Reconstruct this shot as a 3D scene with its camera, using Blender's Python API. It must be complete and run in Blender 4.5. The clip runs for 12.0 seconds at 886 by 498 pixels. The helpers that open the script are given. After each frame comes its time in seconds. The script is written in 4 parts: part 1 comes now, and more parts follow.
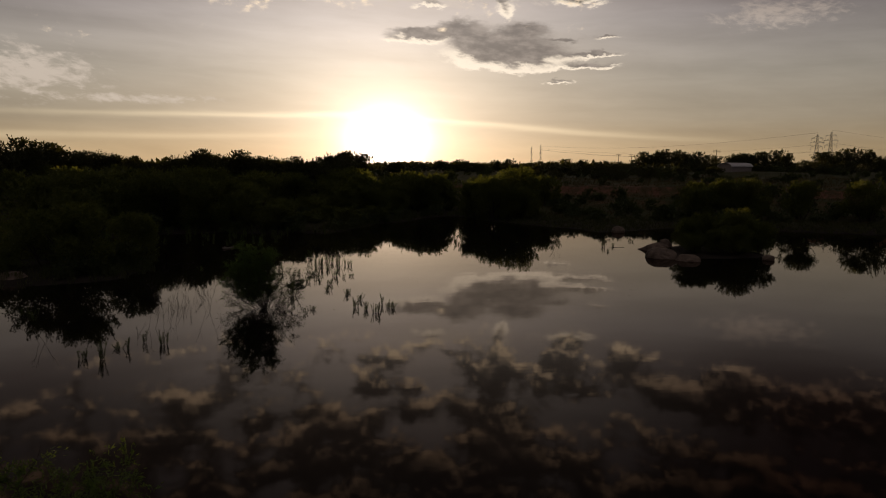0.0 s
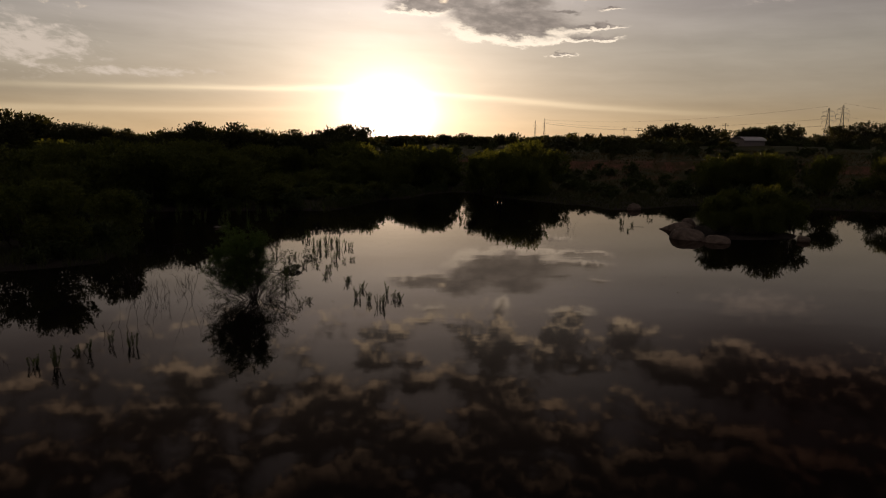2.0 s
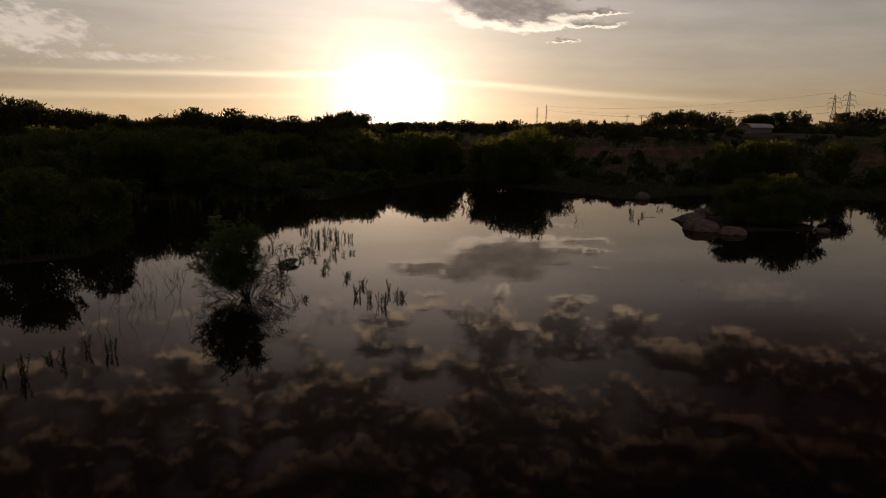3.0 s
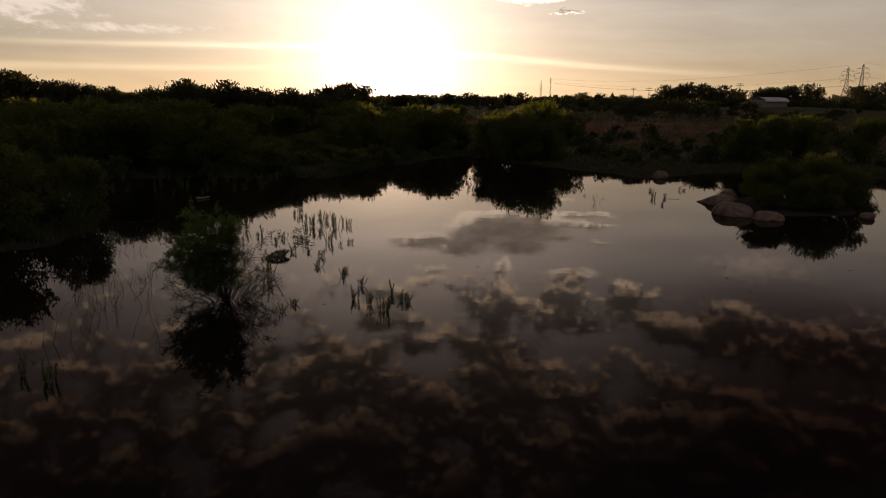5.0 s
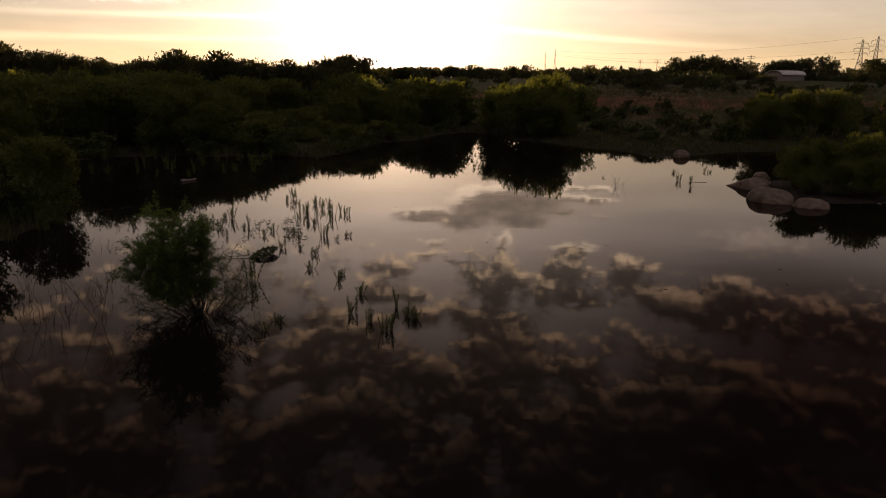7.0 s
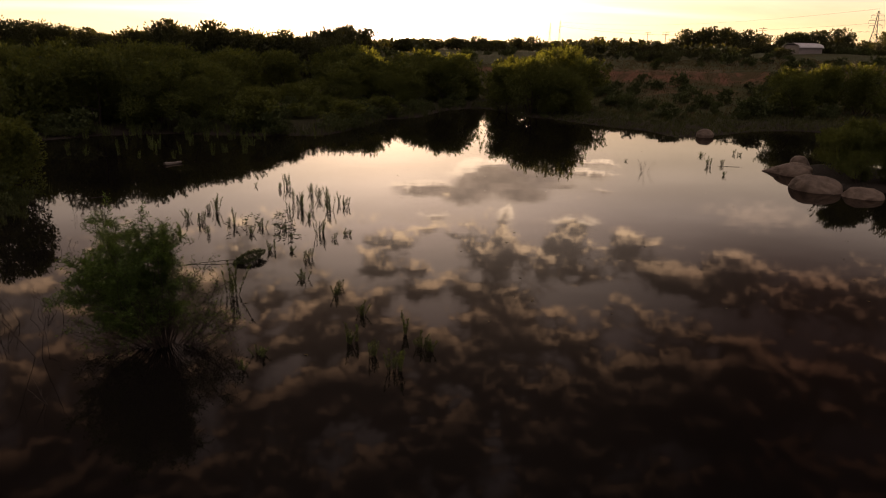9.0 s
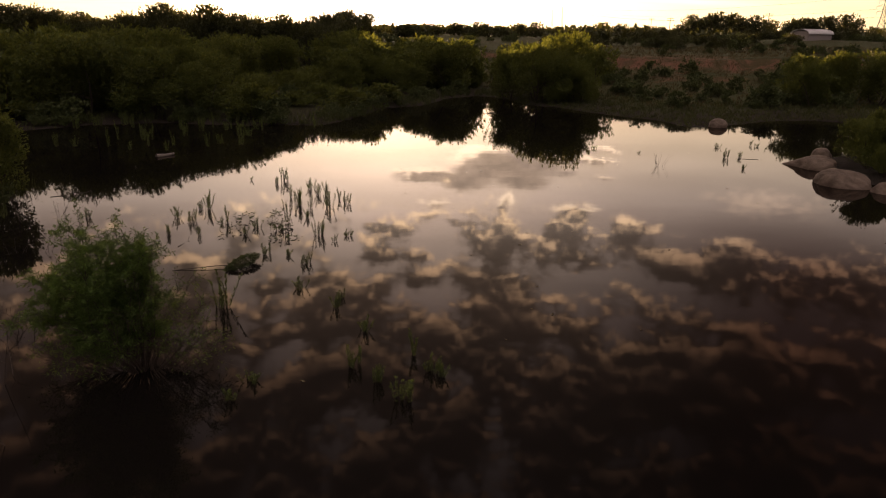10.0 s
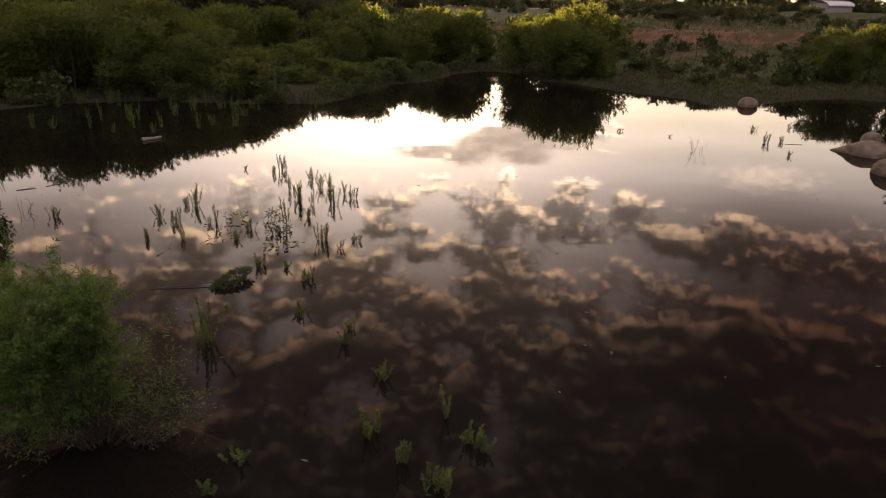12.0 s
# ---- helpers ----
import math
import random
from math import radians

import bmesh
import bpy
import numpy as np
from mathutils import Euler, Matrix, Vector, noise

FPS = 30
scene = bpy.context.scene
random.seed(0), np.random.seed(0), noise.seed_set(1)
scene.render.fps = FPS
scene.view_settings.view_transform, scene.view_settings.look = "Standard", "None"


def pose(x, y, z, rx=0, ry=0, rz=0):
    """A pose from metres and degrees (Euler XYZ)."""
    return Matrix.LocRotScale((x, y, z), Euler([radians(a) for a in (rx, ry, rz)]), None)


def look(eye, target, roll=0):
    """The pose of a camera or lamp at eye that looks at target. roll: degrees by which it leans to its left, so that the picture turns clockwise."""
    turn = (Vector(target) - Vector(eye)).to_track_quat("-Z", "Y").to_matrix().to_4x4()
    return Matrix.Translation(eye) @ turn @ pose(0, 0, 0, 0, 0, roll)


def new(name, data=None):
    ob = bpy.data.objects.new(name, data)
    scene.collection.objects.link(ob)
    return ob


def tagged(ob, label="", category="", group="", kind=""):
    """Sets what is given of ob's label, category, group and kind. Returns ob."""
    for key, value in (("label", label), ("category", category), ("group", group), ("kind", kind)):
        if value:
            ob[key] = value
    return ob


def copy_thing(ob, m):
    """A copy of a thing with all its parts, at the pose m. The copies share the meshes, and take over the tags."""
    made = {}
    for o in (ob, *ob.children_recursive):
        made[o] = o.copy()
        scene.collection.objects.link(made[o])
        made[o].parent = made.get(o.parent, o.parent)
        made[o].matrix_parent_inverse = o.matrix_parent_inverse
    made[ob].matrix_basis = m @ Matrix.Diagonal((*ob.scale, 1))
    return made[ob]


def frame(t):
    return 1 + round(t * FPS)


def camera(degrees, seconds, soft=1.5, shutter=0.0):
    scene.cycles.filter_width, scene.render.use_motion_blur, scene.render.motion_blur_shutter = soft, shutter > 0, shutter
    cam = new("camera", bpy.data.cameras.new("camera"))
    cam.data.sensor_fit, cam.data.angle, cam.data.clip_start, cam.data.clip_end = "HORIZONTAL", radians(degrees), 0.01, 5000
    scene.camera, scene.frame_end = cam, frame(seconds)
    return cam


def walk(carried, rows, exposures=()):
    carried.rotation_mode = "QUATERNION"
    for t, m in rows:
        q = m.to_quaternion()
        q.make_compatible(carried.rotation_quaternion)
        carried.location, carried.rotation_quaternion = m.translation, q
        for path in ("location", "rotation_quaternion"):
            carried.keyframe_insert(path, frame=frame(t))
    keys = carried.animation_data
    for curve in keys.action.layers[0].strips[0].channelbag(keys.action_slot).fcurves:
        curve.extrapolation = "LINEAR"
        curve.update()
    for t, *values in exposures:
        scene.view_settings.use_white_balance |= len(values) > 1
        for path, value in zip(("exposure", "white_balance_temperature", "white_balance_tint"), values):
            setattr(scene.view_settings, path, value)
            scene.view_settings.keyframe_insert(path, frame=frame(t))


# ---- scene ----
cam = camera(68.7, 12.0, 1.1)
PATH = [
    (0, look((-0.022, -0.139, 7.394), (1.163, 9.724, 6.240), 0.30)),
    (1, look((-0.072, 2.010, 7.346), (1.102, 11.849, 6.000), 0.33)),
    (2, look((-0.083, 4.189, 7.330), (1.078, 14.001, 5.790), 0.37)),
    (3, look((-0.066, 6.389, 7.339), (1.082, 16.170, 5.603), 0.42)),
    (4, look((-0.033, 8.599, 7.366), (1.103, 18.345, 5.435), 0.48)),
    (5, look((0.007, 10.808, 7.407), (1.130, 20.515, 5.279), 0.55)),
    (6, look((0.042, 13.007, 7.455), (1.152, 22.669, 5.130), 0.62)),
    (7, look((0.062, 15.183, 7.503), (1.159, 24.798, 4.983), 0.70)),
    (8, look((0.055, 17.328, 7.546), (1.141, 26.891, 4.831), 0.78)),
    (9, look((0.010, 19.429, 7.577), (1.085, 28.936, 4.669), 0.87)),
    (10, look((-0.082, 21.477, 7.591), (0.983, 30.925, 4.492), 0.95)),
    (11, look((-0.234, 23.461, 7.580), (0.822, 32.846, 4.294), 1.03)),
    (12, look((-0.456, 25.370, 7.540), (0.593, 34.690, 4.068), 1.11)),
]
EXPOSURES = [(0, 0.0, 6400, 15), (3, 0.22, 6400, 17), (5.5, 0.67, 6500, 19), (7, 1.10, 6700, 20), (9.5, 2.02, 7150, 22), (10.5, 2.44, 6950, 21), (12, 3.06, 6500, 17)]
walk(cam, PATH, EXPOSURES)

# ---- world, sun ----
SUN_AZ, SUN_EL = 2.0, 2.3      # degrees clockwise from +y, degrees above the horizon


class Graph:
    """Small arithmetic on shader nodes."""

    def __init__(self, tree):
        self.tree = tree
        tree.nodes.clear()

    def node(self, kind, **fields):
        n = self.tree.nodes.new(kind)
        for k, v in fields.items():
            setattr(n, k, v)
        return n

    def link(self, a, b):
        if hasattr(a, "is_output"):
            self.tree.links.new(a, b)
        else:
            b.default_value = a

    def math(self, op, a, b=0.0, c=0.0):
        n = self.node("ShaderNodeMath", operation=op)
        self.link(a, n.inputs[0])
        self.link(b, n.inputs[1])
        self.link(c, n.inputs[2])
        return n.outputs[0]

    def add(self, a, b): return self.math("ADD", a, b)
    def sub(self, a, b): return self.math("SUBTRACT", a, b)
    def mul(self, a, b): return self.math("MULTIPLY", a, b)

    def ramp01(self, v, lo, hi):
        n = self.node("ShaderNodeMapRange", interpolation_type="SMOOTHSTEP")
        self.link(v, n.inputs["Value"])
        n.inputs["From Min"].default_value, n.inputs["From Max"].default_value = lo, hi
        return n.outputs["Result"]

    def bump2(self, a, b, a0, b0, wa, wb):
        """A soft patch round (a0, b0)."""
        da = self.mul(self.sub(a, a0), 1 / wa)
        db = self.mul(self.sub(b, b0), 1 / wb)
        r = self.add(self.mul(da, da), self.mul(db, db))
        return self.math("POWER", 2.71828, self.mul(r, -1.0))

    def masses(self, a, b, rows):
        """Soft patches (a, b, half widths, amount): how thick they lie, and how far this side of them faces the horizon."""
        thick, facing = 0.0, 0.0
        for a0, b0, wa, wb, top in rows:
            da = self.mul(self.sub(a, a0), 1 / wa)
            db = self.mul(self.sub(b, b0), 1 / wb)
            p = self.mul(self.math("POWER", 2.71828, self.mul(self.add(self.mul(da, da), self.mul(db, db)), -1.0)), top)
            thick = self.add(thick, p)
            facing = self.sub(facing, self.mul(p, db))
        return thick, facing

    def mix(self, f, a, b):
        n = self.node("ShaderNodeMix", data_type="RGBA")
        self.link(f, n.inputs[0])
        self.link(a, n.inputs[6])
        self.link(b, n.inputs[7])
        return n.outputs[2]

    def tint(self, v, rgb):
        n = self.node("ShaderNodeVectorMath", operation="SCALE")
        n.inputs[0].default_value = rgb
        self.link(v, n.inputs[3])
        return n.outputs[0]

    def vadd(self, a, b):
        n = self.node("ShaderNodeVectorMath", operation="ADD")
        self.link(a, n.inputs[0])
        self.link(b, n.inputs[1])
        return n.outputs[0]

    def noise(self, vec, scale, detail=4.0, rough=0.55, distort=0.0):
        n = self.node("ShaderNodeTexNoise")
        self.link(vec, n.inputs["Vector"])
        n.inputs["Scale"].default_value, n.inputs["Detail"].default_value = scale, detail
        n.inputs["Roughness"].default_value, n.inputs["Distortion"].default_value = rough, distort
        return n.outputs["Fac"]

    def xyz(self, x, y, z):
        n = self.node("ShaderNodeCombineXYZ")
        for v, i in zip((x, y, z), n.inputs):
            self.link(v, i)
        return n.outputs[0]

    def ramp(self, v, stops):
        n = self.node("ShaderNodeValToRGB")
        self.link(v, n.inputs[0])
        while len(n.color_ramp.elements) < len(stops):
            n.color_ramp.elements.new(0.5)
        for e, (p, c) in zip(n.color_ramp.elements, stops):
            e.position, e.color = p, (*c, 1)
        return n.outputs[0]


# clouds in the sky: compass direction, height in degrees, half widths, thickness
RAFT = [(13.6, 10.0, 4.6, 1.15, 1.0), (10.2, 10.9, 3.0, 1.05, 0.85), (13.7, 12.0, 2.0, 0.75, 0.9), (4.8, 11.7, 2.9, 0.55, 0.9), (8.2, 12.5, 2.0, 0.75, 0.75), (19.2, 9.0, 2.2, 0.28, 0.7),
        (17.0, 11.1, 1.2, 0.18, 0.7), (20.6, 11.2, 1.3, 0.22, 0.8), (19.8, 9.9, 2.0, 0.20, 0.75), (16.7, 7.9, 1.3, 0.16, 0.7), (12.0, 14.3, 0.8, 1.2, 0.8), (18.4, 14.2, 2.2, 0.5, 0.7), (5.5, 14.2, 1.5, 0.35, 0.55)]
DECK_LOW = [(12.1, 16.6, 1.1, 1.5, 0.75), (17.9, 14.5, 1.5, 0.8, 0.85), (16.4, 16.0, 1.4, 0.8, 0.7), (22.9, 15.6, 1.9, 1.3, 1.0), (27.5, 18.2, 3.2, 1.3, 0.8), (0.5, 16.2, 2.0, 0.40, 0.75),
            (4.9, 15.0, 1.3, 0.45, 0.75), (7.0, 15.8, 0.8, 0.5, 0.6), (31.5, 16.4, 2.6, 0.8, 0.6), (38.0, 17.6, 6.0, 1.9, 0.6), (10.4, 17.6, 1.0, 0.7, 0.5), (19.5, 18.4, 2.2, 1.0, 0.6)]
DECK_HIGH = [(0.0, 18.9, 1.9, 0.5, 0.6), (4.2, 18.7, 1.6, 0.5, 0.6), (-4.8, 20.5, 2.1, 0.6, 0.7), (-9.3, 20.9, 2.0, 0.6, 0.7), (-1.2, 21.6, 1.8, 0.6, 0.65), (3.5, 20.6, 1.9, 0.8, 0.6), (10.5, 20.6, 3.0, 1.0, 0.5),
             (-8.8, 24.9, 2.7, 0.8, 0.65), (-3.6, 24.5, 2.4, 0.8, 0.65), (4.6, 25.0, 2.5, 1.0, 0.65), (11.0, 23.3, 2.6, 1.2, 0.5), (-6.8, 28.9, 3.3, 1.1, 0.5), (2.0, 28.9, 2.5, 0.9, 0.5), (11.3, 27.2, 2.4, 1.1, 0.5), (-18.0, 22.0, 3.0, 0.8, 0.5)]


def make_world():
    world = bpy.data.worlds.new("evening_sky")
    scene.world = world
    world.use_nodes = True
    g = Graph(world.node_tree)
    sky = g.node("ShaderNodeTexSky", sky_type="NISHITA", sun_disc=False, sun_elevation=radians(SUN_EL), sun_rotation=radians(SUN_AZ))
    coord = g.node("ShaderNodeTexCoord").outputs["Generated"]
    sep = g.node("ShaderNodeSeparateXYZ")
    g.link(coord, sep.inputs[0])
    x, y, z = sep.outputs
    az = g.mul(g.math("ARCTAN2", x, y), 57.2958)
    el = g.mul(g.math("ARCSINE", z), 57.2958)
    # angle from the sun
    s = (math.sin(radians(SUN_AZ)), math.cos(radians(SUN_AZ)), math.sin(radians(2.2)))
    dot = g.node("ShaderNodeVectorMath", operation="DOT_PRODUCT")
    g.link(coord, dot.inputs[0])
    dot.inputs[1].default_value = s
    ang = g.mul(g.math("ARCCOSINE", g.math("MINIMUM", dot.outputs["Value"], 0.999999)), 57.2958)
    # high veil: a gradient from the warm horizon to a mauve grey overhead
    veil = g.ramp(g.mul(g.math("MAXIMUM", el, 0.0), 1 / 90), [
        (0.0, (0.36, 0.265, 0.135)), (0.022, (0.41, 0.31, 0.175)), (0.05, (0.32, 0.272, 0.195)), (0.09, (0.32, 0.290, 0.236)),
        (0.14, (0.360, 0.332, 0.308)), (0.165, (0.325, 0.292, 0.275)), (0.21, (0.215, 0.192, 0.184)), (0.26, (0.160, 0.130, 0.132)), (0.33, (0.070, 0.056, 0.063)), (0.42, (0.052, 0.042, 0.050)), (1.0, (0.05, 0.040, 0.045))])
    side = g.add(0.52, g.mul(g.ramp01(ang, 75.0, 5.0), 0.60))
    veil = g.node_scale(veil, side)
    veil = g.node_scale(veil, g.add(1.0, g.mul(g.bump2(az, el, -0.5, 12.0, 11.0, 8.0), 0.45)))
    # layered stratus, drawn out along the horizon
    flat = g.xyz(g.mul(az, 0.035), g.mul(g.add(el, g.mul(az, 0.02)), 0.42), 0.0)
    bands = g.noise(flat, 1.0, 5, 0.5, 0.3)
    fleece = g.noise(g.xyz(g.mul(az, 0.16), g.mul(g.add(el, g.mul(az, 0.05)), 0.75), 3.0), 1.0, 6, 0.6, 0.4)
    veil = g.node_scale(veil, g.add(0.50, g.add(g.mul(bands, 0.66), g.mul(fleece, 0.34))))
    # the bright thin streaks low over the horizon
    streak_el = g.sub(5.0, g.add(g.mul(g.math("MAXIMUM", az, 0.0), 0.075), g.mul(g.math("MAXIMUM", g.mul(az, -1.0), 0.0), 0.02)))
    wob = g.mul(g.sub(g.noise(flat, 2.0, 3), 0.5), 0.6)
    d = g.mul(g.sub(g.add(el, wob), streak_el), 4.2)
    streak = g.mul(g.math("POWER", 2.71828, g.mul(g.mul(d, d), -1.0)), g.ramp01(g.math("ABSOLUTE", az), 38.0, 8.0))
    d = g.mul(g.sub(g.add(el, wob), g.add(3.3, g.mul(az, 0.022))), 4.0)
    streak = g.add(streak, g.mul(g.mul(g.math("POWER", 2.71828, g.mul(g.mul(d, d), -1.0)), g.ramp01(az, 0.0, -12.0)), 0.45))
    # cloud deck: soft broken altocumulus, closing up towards the zenith
    plane = g.xyz(g.mul(az, 0.30), g.mul(el, 0.46), 0.3)
    warp = g.node("ShaderNodeTexNoise")
    g.link(plane, warp.inputs["Vector"])
    warp.inputs["Scale"].default_value, warp.inputs["Detail"].default_value = 1.0, 2
    wv = g.node("ShaderNodeVectorMath", operation="MULTIPLY_ADD")
    g.link(warp.outputs["Color"], wv.inputs[0])
    wv.inputs[1].default_value = (0.40, 0.30, 0.0)
    g.link(plane, wv.inputs[2])

    def puff(de):
        shift = g.node("ShaderNodeVectorMath", operation="ADD")
        g.link(wv.outputs[0], shift.inputs[0])
        shift.inputs[1].default_value = (0.0, de, 0.0)
        big = g.noise(shift.outputs[0], 0.36, 2, 0.5)
        lump = g.noise(shift.outputs[0], 0.95, 5, 0.50)
        fluff = g.noise(shift.outputs[0], 3.4, 4, 0.55)
        return g.add(g.add(g.mul(g.sub(big, 0.5), 1.5), g.mul(g.sub(lump, 0.5), 1.8)), g.mul(g.sub(fluff, 0.5), g.sub(0.95, g.mul(g.ramp01(el, 14.0, 22.0), 0.5))))

    here, sunward = puff(0.0), puff(-0.34)
    # the ragged edges of the larger masses follow the same noise
    ra = g.add(az, g.mul(g.sub(g.noise(plane, 1.6, 5, 0.6), 0.5), 2.6))
    re = g.add(el, g.mul(g.sub(g.noise(wv.outputs[0], 2.3, 5, 0.6), 0.5), 1.9))
    thick, facing = g.masses(ra, re, DECK_LOW + DECK_HIGH)
    cover = g.add(g.add(g.add(-1.0, g.mul(g.ramp01(el, 9.0, 13.0), 0.45)), g.mul(g.ramp01(el, 12.0, 17.5), 0.52)), g.mul(g.ramp01(el, 18.0, 28.0), 0.38))
    dense = g.add(g.add(here, cover), g.mul(thick, 0.85))
    slope = g.add(g.sub(here, sunward), g.mul(facing, 0.55))
    body = g.ramp01(dense, -0.16, 0.30)
    lit_side = g.mul(g.ramp01(slope, 0.0, 0.42), g.mul(g.ramp01(dense, -0.32, 0.18), g.sub(1.0, g.mul(g.ramp01(dense, 0.20, 0.90), 0.85))))
    fall = g.ramp(g.mul(el, 1 / 90), [(0.0, (1, 1, 1)), (0.165, (1.0, 0.98, 0.95)), (0.20, (0.80, 0.74, 0.69)), (0.25, (0.58, 0.485, 0.435)), (0.32, (0.225, 0.176, 0.162)), (0.42, (0.105, 0.082, 0.082)), (1.0, (0.07, 0.052, 0.052))])
    rim_colour = g.node("ShaderNodeVectorMath", operation="MULTIPLY")
    g.link(fall, rim_colour.inputs[0])
    rim_colour.inputs[1].default_value = (1.24, 1.01, 0.70)
    body_colour = g.node("ShaderNodeVectorMath", operation="MULTIPLY")
    g.link(fall, body_colour.inputs[0])
    body_colour.inputs[1].default_value = (0.130, 0.114, 0.096)

    body_lit = g.node_scale(body_colour.outputs[0], g.add(0.65, g.mul(g.ramp01(slope, -0.25, 0.45), 0.9)))

    # single clouds: the dark raft beside the sun with its bright sunward edge, the wisps on the other side
    rv = g.xyz(g.mul(az, 0.42), g.mul(g.add(el, g.mul(az, 0.06)), 1.0), 2.0)
    sa = g.add(az, g.mul(g.sub(g.noise(rv, 0.8, 6, 0.62), 0.5), 3.4))
    se = g.add(el, g.mul(g.sub(g.noise(rv, 1.1, 7, 0.64, 0.3), 0.5), 1.9))
    raft, raft_face = g.masses(sa, se, RAFT)
    grain = g.mul(g.sub(g.noise(rv, 1.7, 6, 0.6), 0.5), 0.55)
    rough = g.add(raft, grain)
    dark_raft = g.mul(g.ramp01(rough, 0.22, 0.76), g.sub(1.0, g.mul(g.ramp01(grain, 0.06, 0.2), 0.25)))
    rim_raft = g.mul(g.mul(g.ramp01(rough, 0.10, 0.30), g.sub(1.0, g.ramp01(rough, 0.40, 0.80))), g.mul(g.ramp01(g.add(raft_face, g.mul(grain, 0.5)), 0.0, 0.22), g.ramp01(raft, 0.05, 0.22)))
    wisps = g.math("MAXIMUM", g.bump2(az, el, -26.0, 7.3, 6.0, 2.0), g.mul(g.bump2(az, g.sub(el, g.mul(g.add(az, 18.0), 0.03)), -18.0, 5.8, 7.0, 0.45), 0.9))
    wisps = g.math("MAXIMUM", wisps, g.mul(g.bump2(az, el, 33.5, 12.2, 5.0, 1.2), 0.95))
    wisps = g.math("MAXIMUM", wisps, g.mul(g.bump2(az, el, 7.0, 14.2, 11.0, 0.9), 0.85))
    near_vec = g.xyz(g.mul(az, 0.42), g.mul(g.add(el, g.mul(az, 0.12)), 1.0), 5.0)
    fine = g.noise(near_vec, 1.0, 7, 0.62, 0.5)
    mottle = g.noise(near_vec, 2.6, 6, 0.6, 0.3)
    bright_wisp = g.mul(g.ramp01(g.add(g.mul(wisps, 0.34), g.add(g.mul(fine, 0.80), g.mul(mottle, 0.55))), 0.78, 1.06), g.ramp01(wisps, 0.05, 0.5))
    # what is left open shows the clear sky behind
    clear = g.node_scale(sky.outputs[0], 0.06)
    base = g.mix(0.88, clear, veil)
    du, dv = g.mul(g.sub(az, SUN_AZ), 0.76), g.sub(el, 2.9)
    core = g.math("SQRT", g.add(g.mul(du, du), g.mul(dv, dv)))
    glow = g.vadd(g.vadd(
        g.tint(g.math("POWER", 2.71828, g.mul(g.mul(core, core), -1 / 3.6)), (1.5, 1.45, 1.7)),
        g.tint(g.math("POWER", 2.71828, g.mul(core, -1 / 3.6)), (1.35, 1.16, 0.86))),
        g.tint(g.math("POWER", 2.71828, g.mul(ang, -1 / 12.0)), (0.40, 0.335, 0.235)))
    lit = g.vadd(base, glow)
    lit = g.vadd(lit, g.tint(streak, (0.26, 0.215, 0.13)))
    lit = g.mix(g.mul(bright_wisp, 0.60), lit, (0.70, 0.60, 0.48, 1))
    lit = g.mix(g.mul(dark_raft, 0.84), lit, g.mix(g.ramp01(grain, -0.10, 0.14), (0.170, 0.146, 0.122, 1), (0.36, 0.305, 0.25, 1)))
    lit = g.mix(g.mul(rim_raft, 0.72), lit, (1.18, 1.02, 0.77, 1))
    lit = g.mix(g.mul(body, g.add(0.70, g.mul(g.ramp01(el, 14.0, 20.0), 0.22))), lit, body_lit)
    lit = g.mix(g.mul(lit_side, 0.86), lit, rim_colour.outputs[0])
    # thicker cloud on both flanks, away from the sun
    flank = g.mul(g.mul(g.ramp01(az, 12.0, 38.0), g.ramp01(el, 8.0, 18.0)), 0.84)
    flank = g.math("MAXIMUM", flank, g.mul(g.mul(g.ramp01(az, -7.0, -27.0), g.ramp01(el, 9.0, 16.0)), 0.55))
    warm = g.node("ShaderNodeVectorMath", operation="MULTIPLY")
    g.link(g.mix(flank, (1, 1, 1, 1), (0.06, 0.0, 0.0, 1)), warm.inputs[0])
    g.link(lit, warm.inputs[1])
    lit = warm.outputs[0]
    # unseen sky behind and overhead, cooler, brightened towards the zenith to light the foliage
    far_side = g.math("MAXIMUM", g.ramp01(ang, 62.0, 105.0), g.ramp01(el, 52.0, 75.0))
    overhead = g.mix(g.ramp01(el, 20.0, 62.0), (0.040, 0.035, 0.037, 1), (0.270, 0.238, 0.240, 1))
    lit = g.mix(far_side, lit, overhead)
    bg = g.node("ShaderNodeBackground")
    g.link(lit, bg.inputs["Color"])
    bg.inputs["Strength"].default_value = 1.0
    out = g.node("ShaderNodeOutputWorld")
    g.link(bg.outputs[0], out.inputs["Surface"])


def node_scale(self, colour, f):
    n = self.node("ShaderNodeVectorMath", operation="SCALE")
    self.link(colour, n.inputs[0])
    self.link(f, n.inputs[3])
    return n.outputs[0]


Graph.node_scale = node_scale
make_world()

sun = new("sun", bpy.data.lights.new("sun", "SUN"))
sun.data.energy, sun.data.angle, sun.data.color = 3.8, radians(0.55), (1.0, 0.70, 0.40)
_a, _e = radians(SUN_AZ), radians(SUN_EL)
SUN_DIR = Vector((math.sin(_a) * math.cos(_e), math.cos(_a) * math.cos(_e), math.sin(_e)))
sun.matrix_world = look(SUN_DIR * 200, (0, 0, 0))

# ---- materials ----


def material(name):
    m = bpy.data.materials.new(name)
    m.use_nodes = True
    return m, Graph(m.node_tree)


def finish(g, shader):
    out = g.node("ShaderNodeOutputMaterial")
    g.link(shader, out.inputs["Surface"])


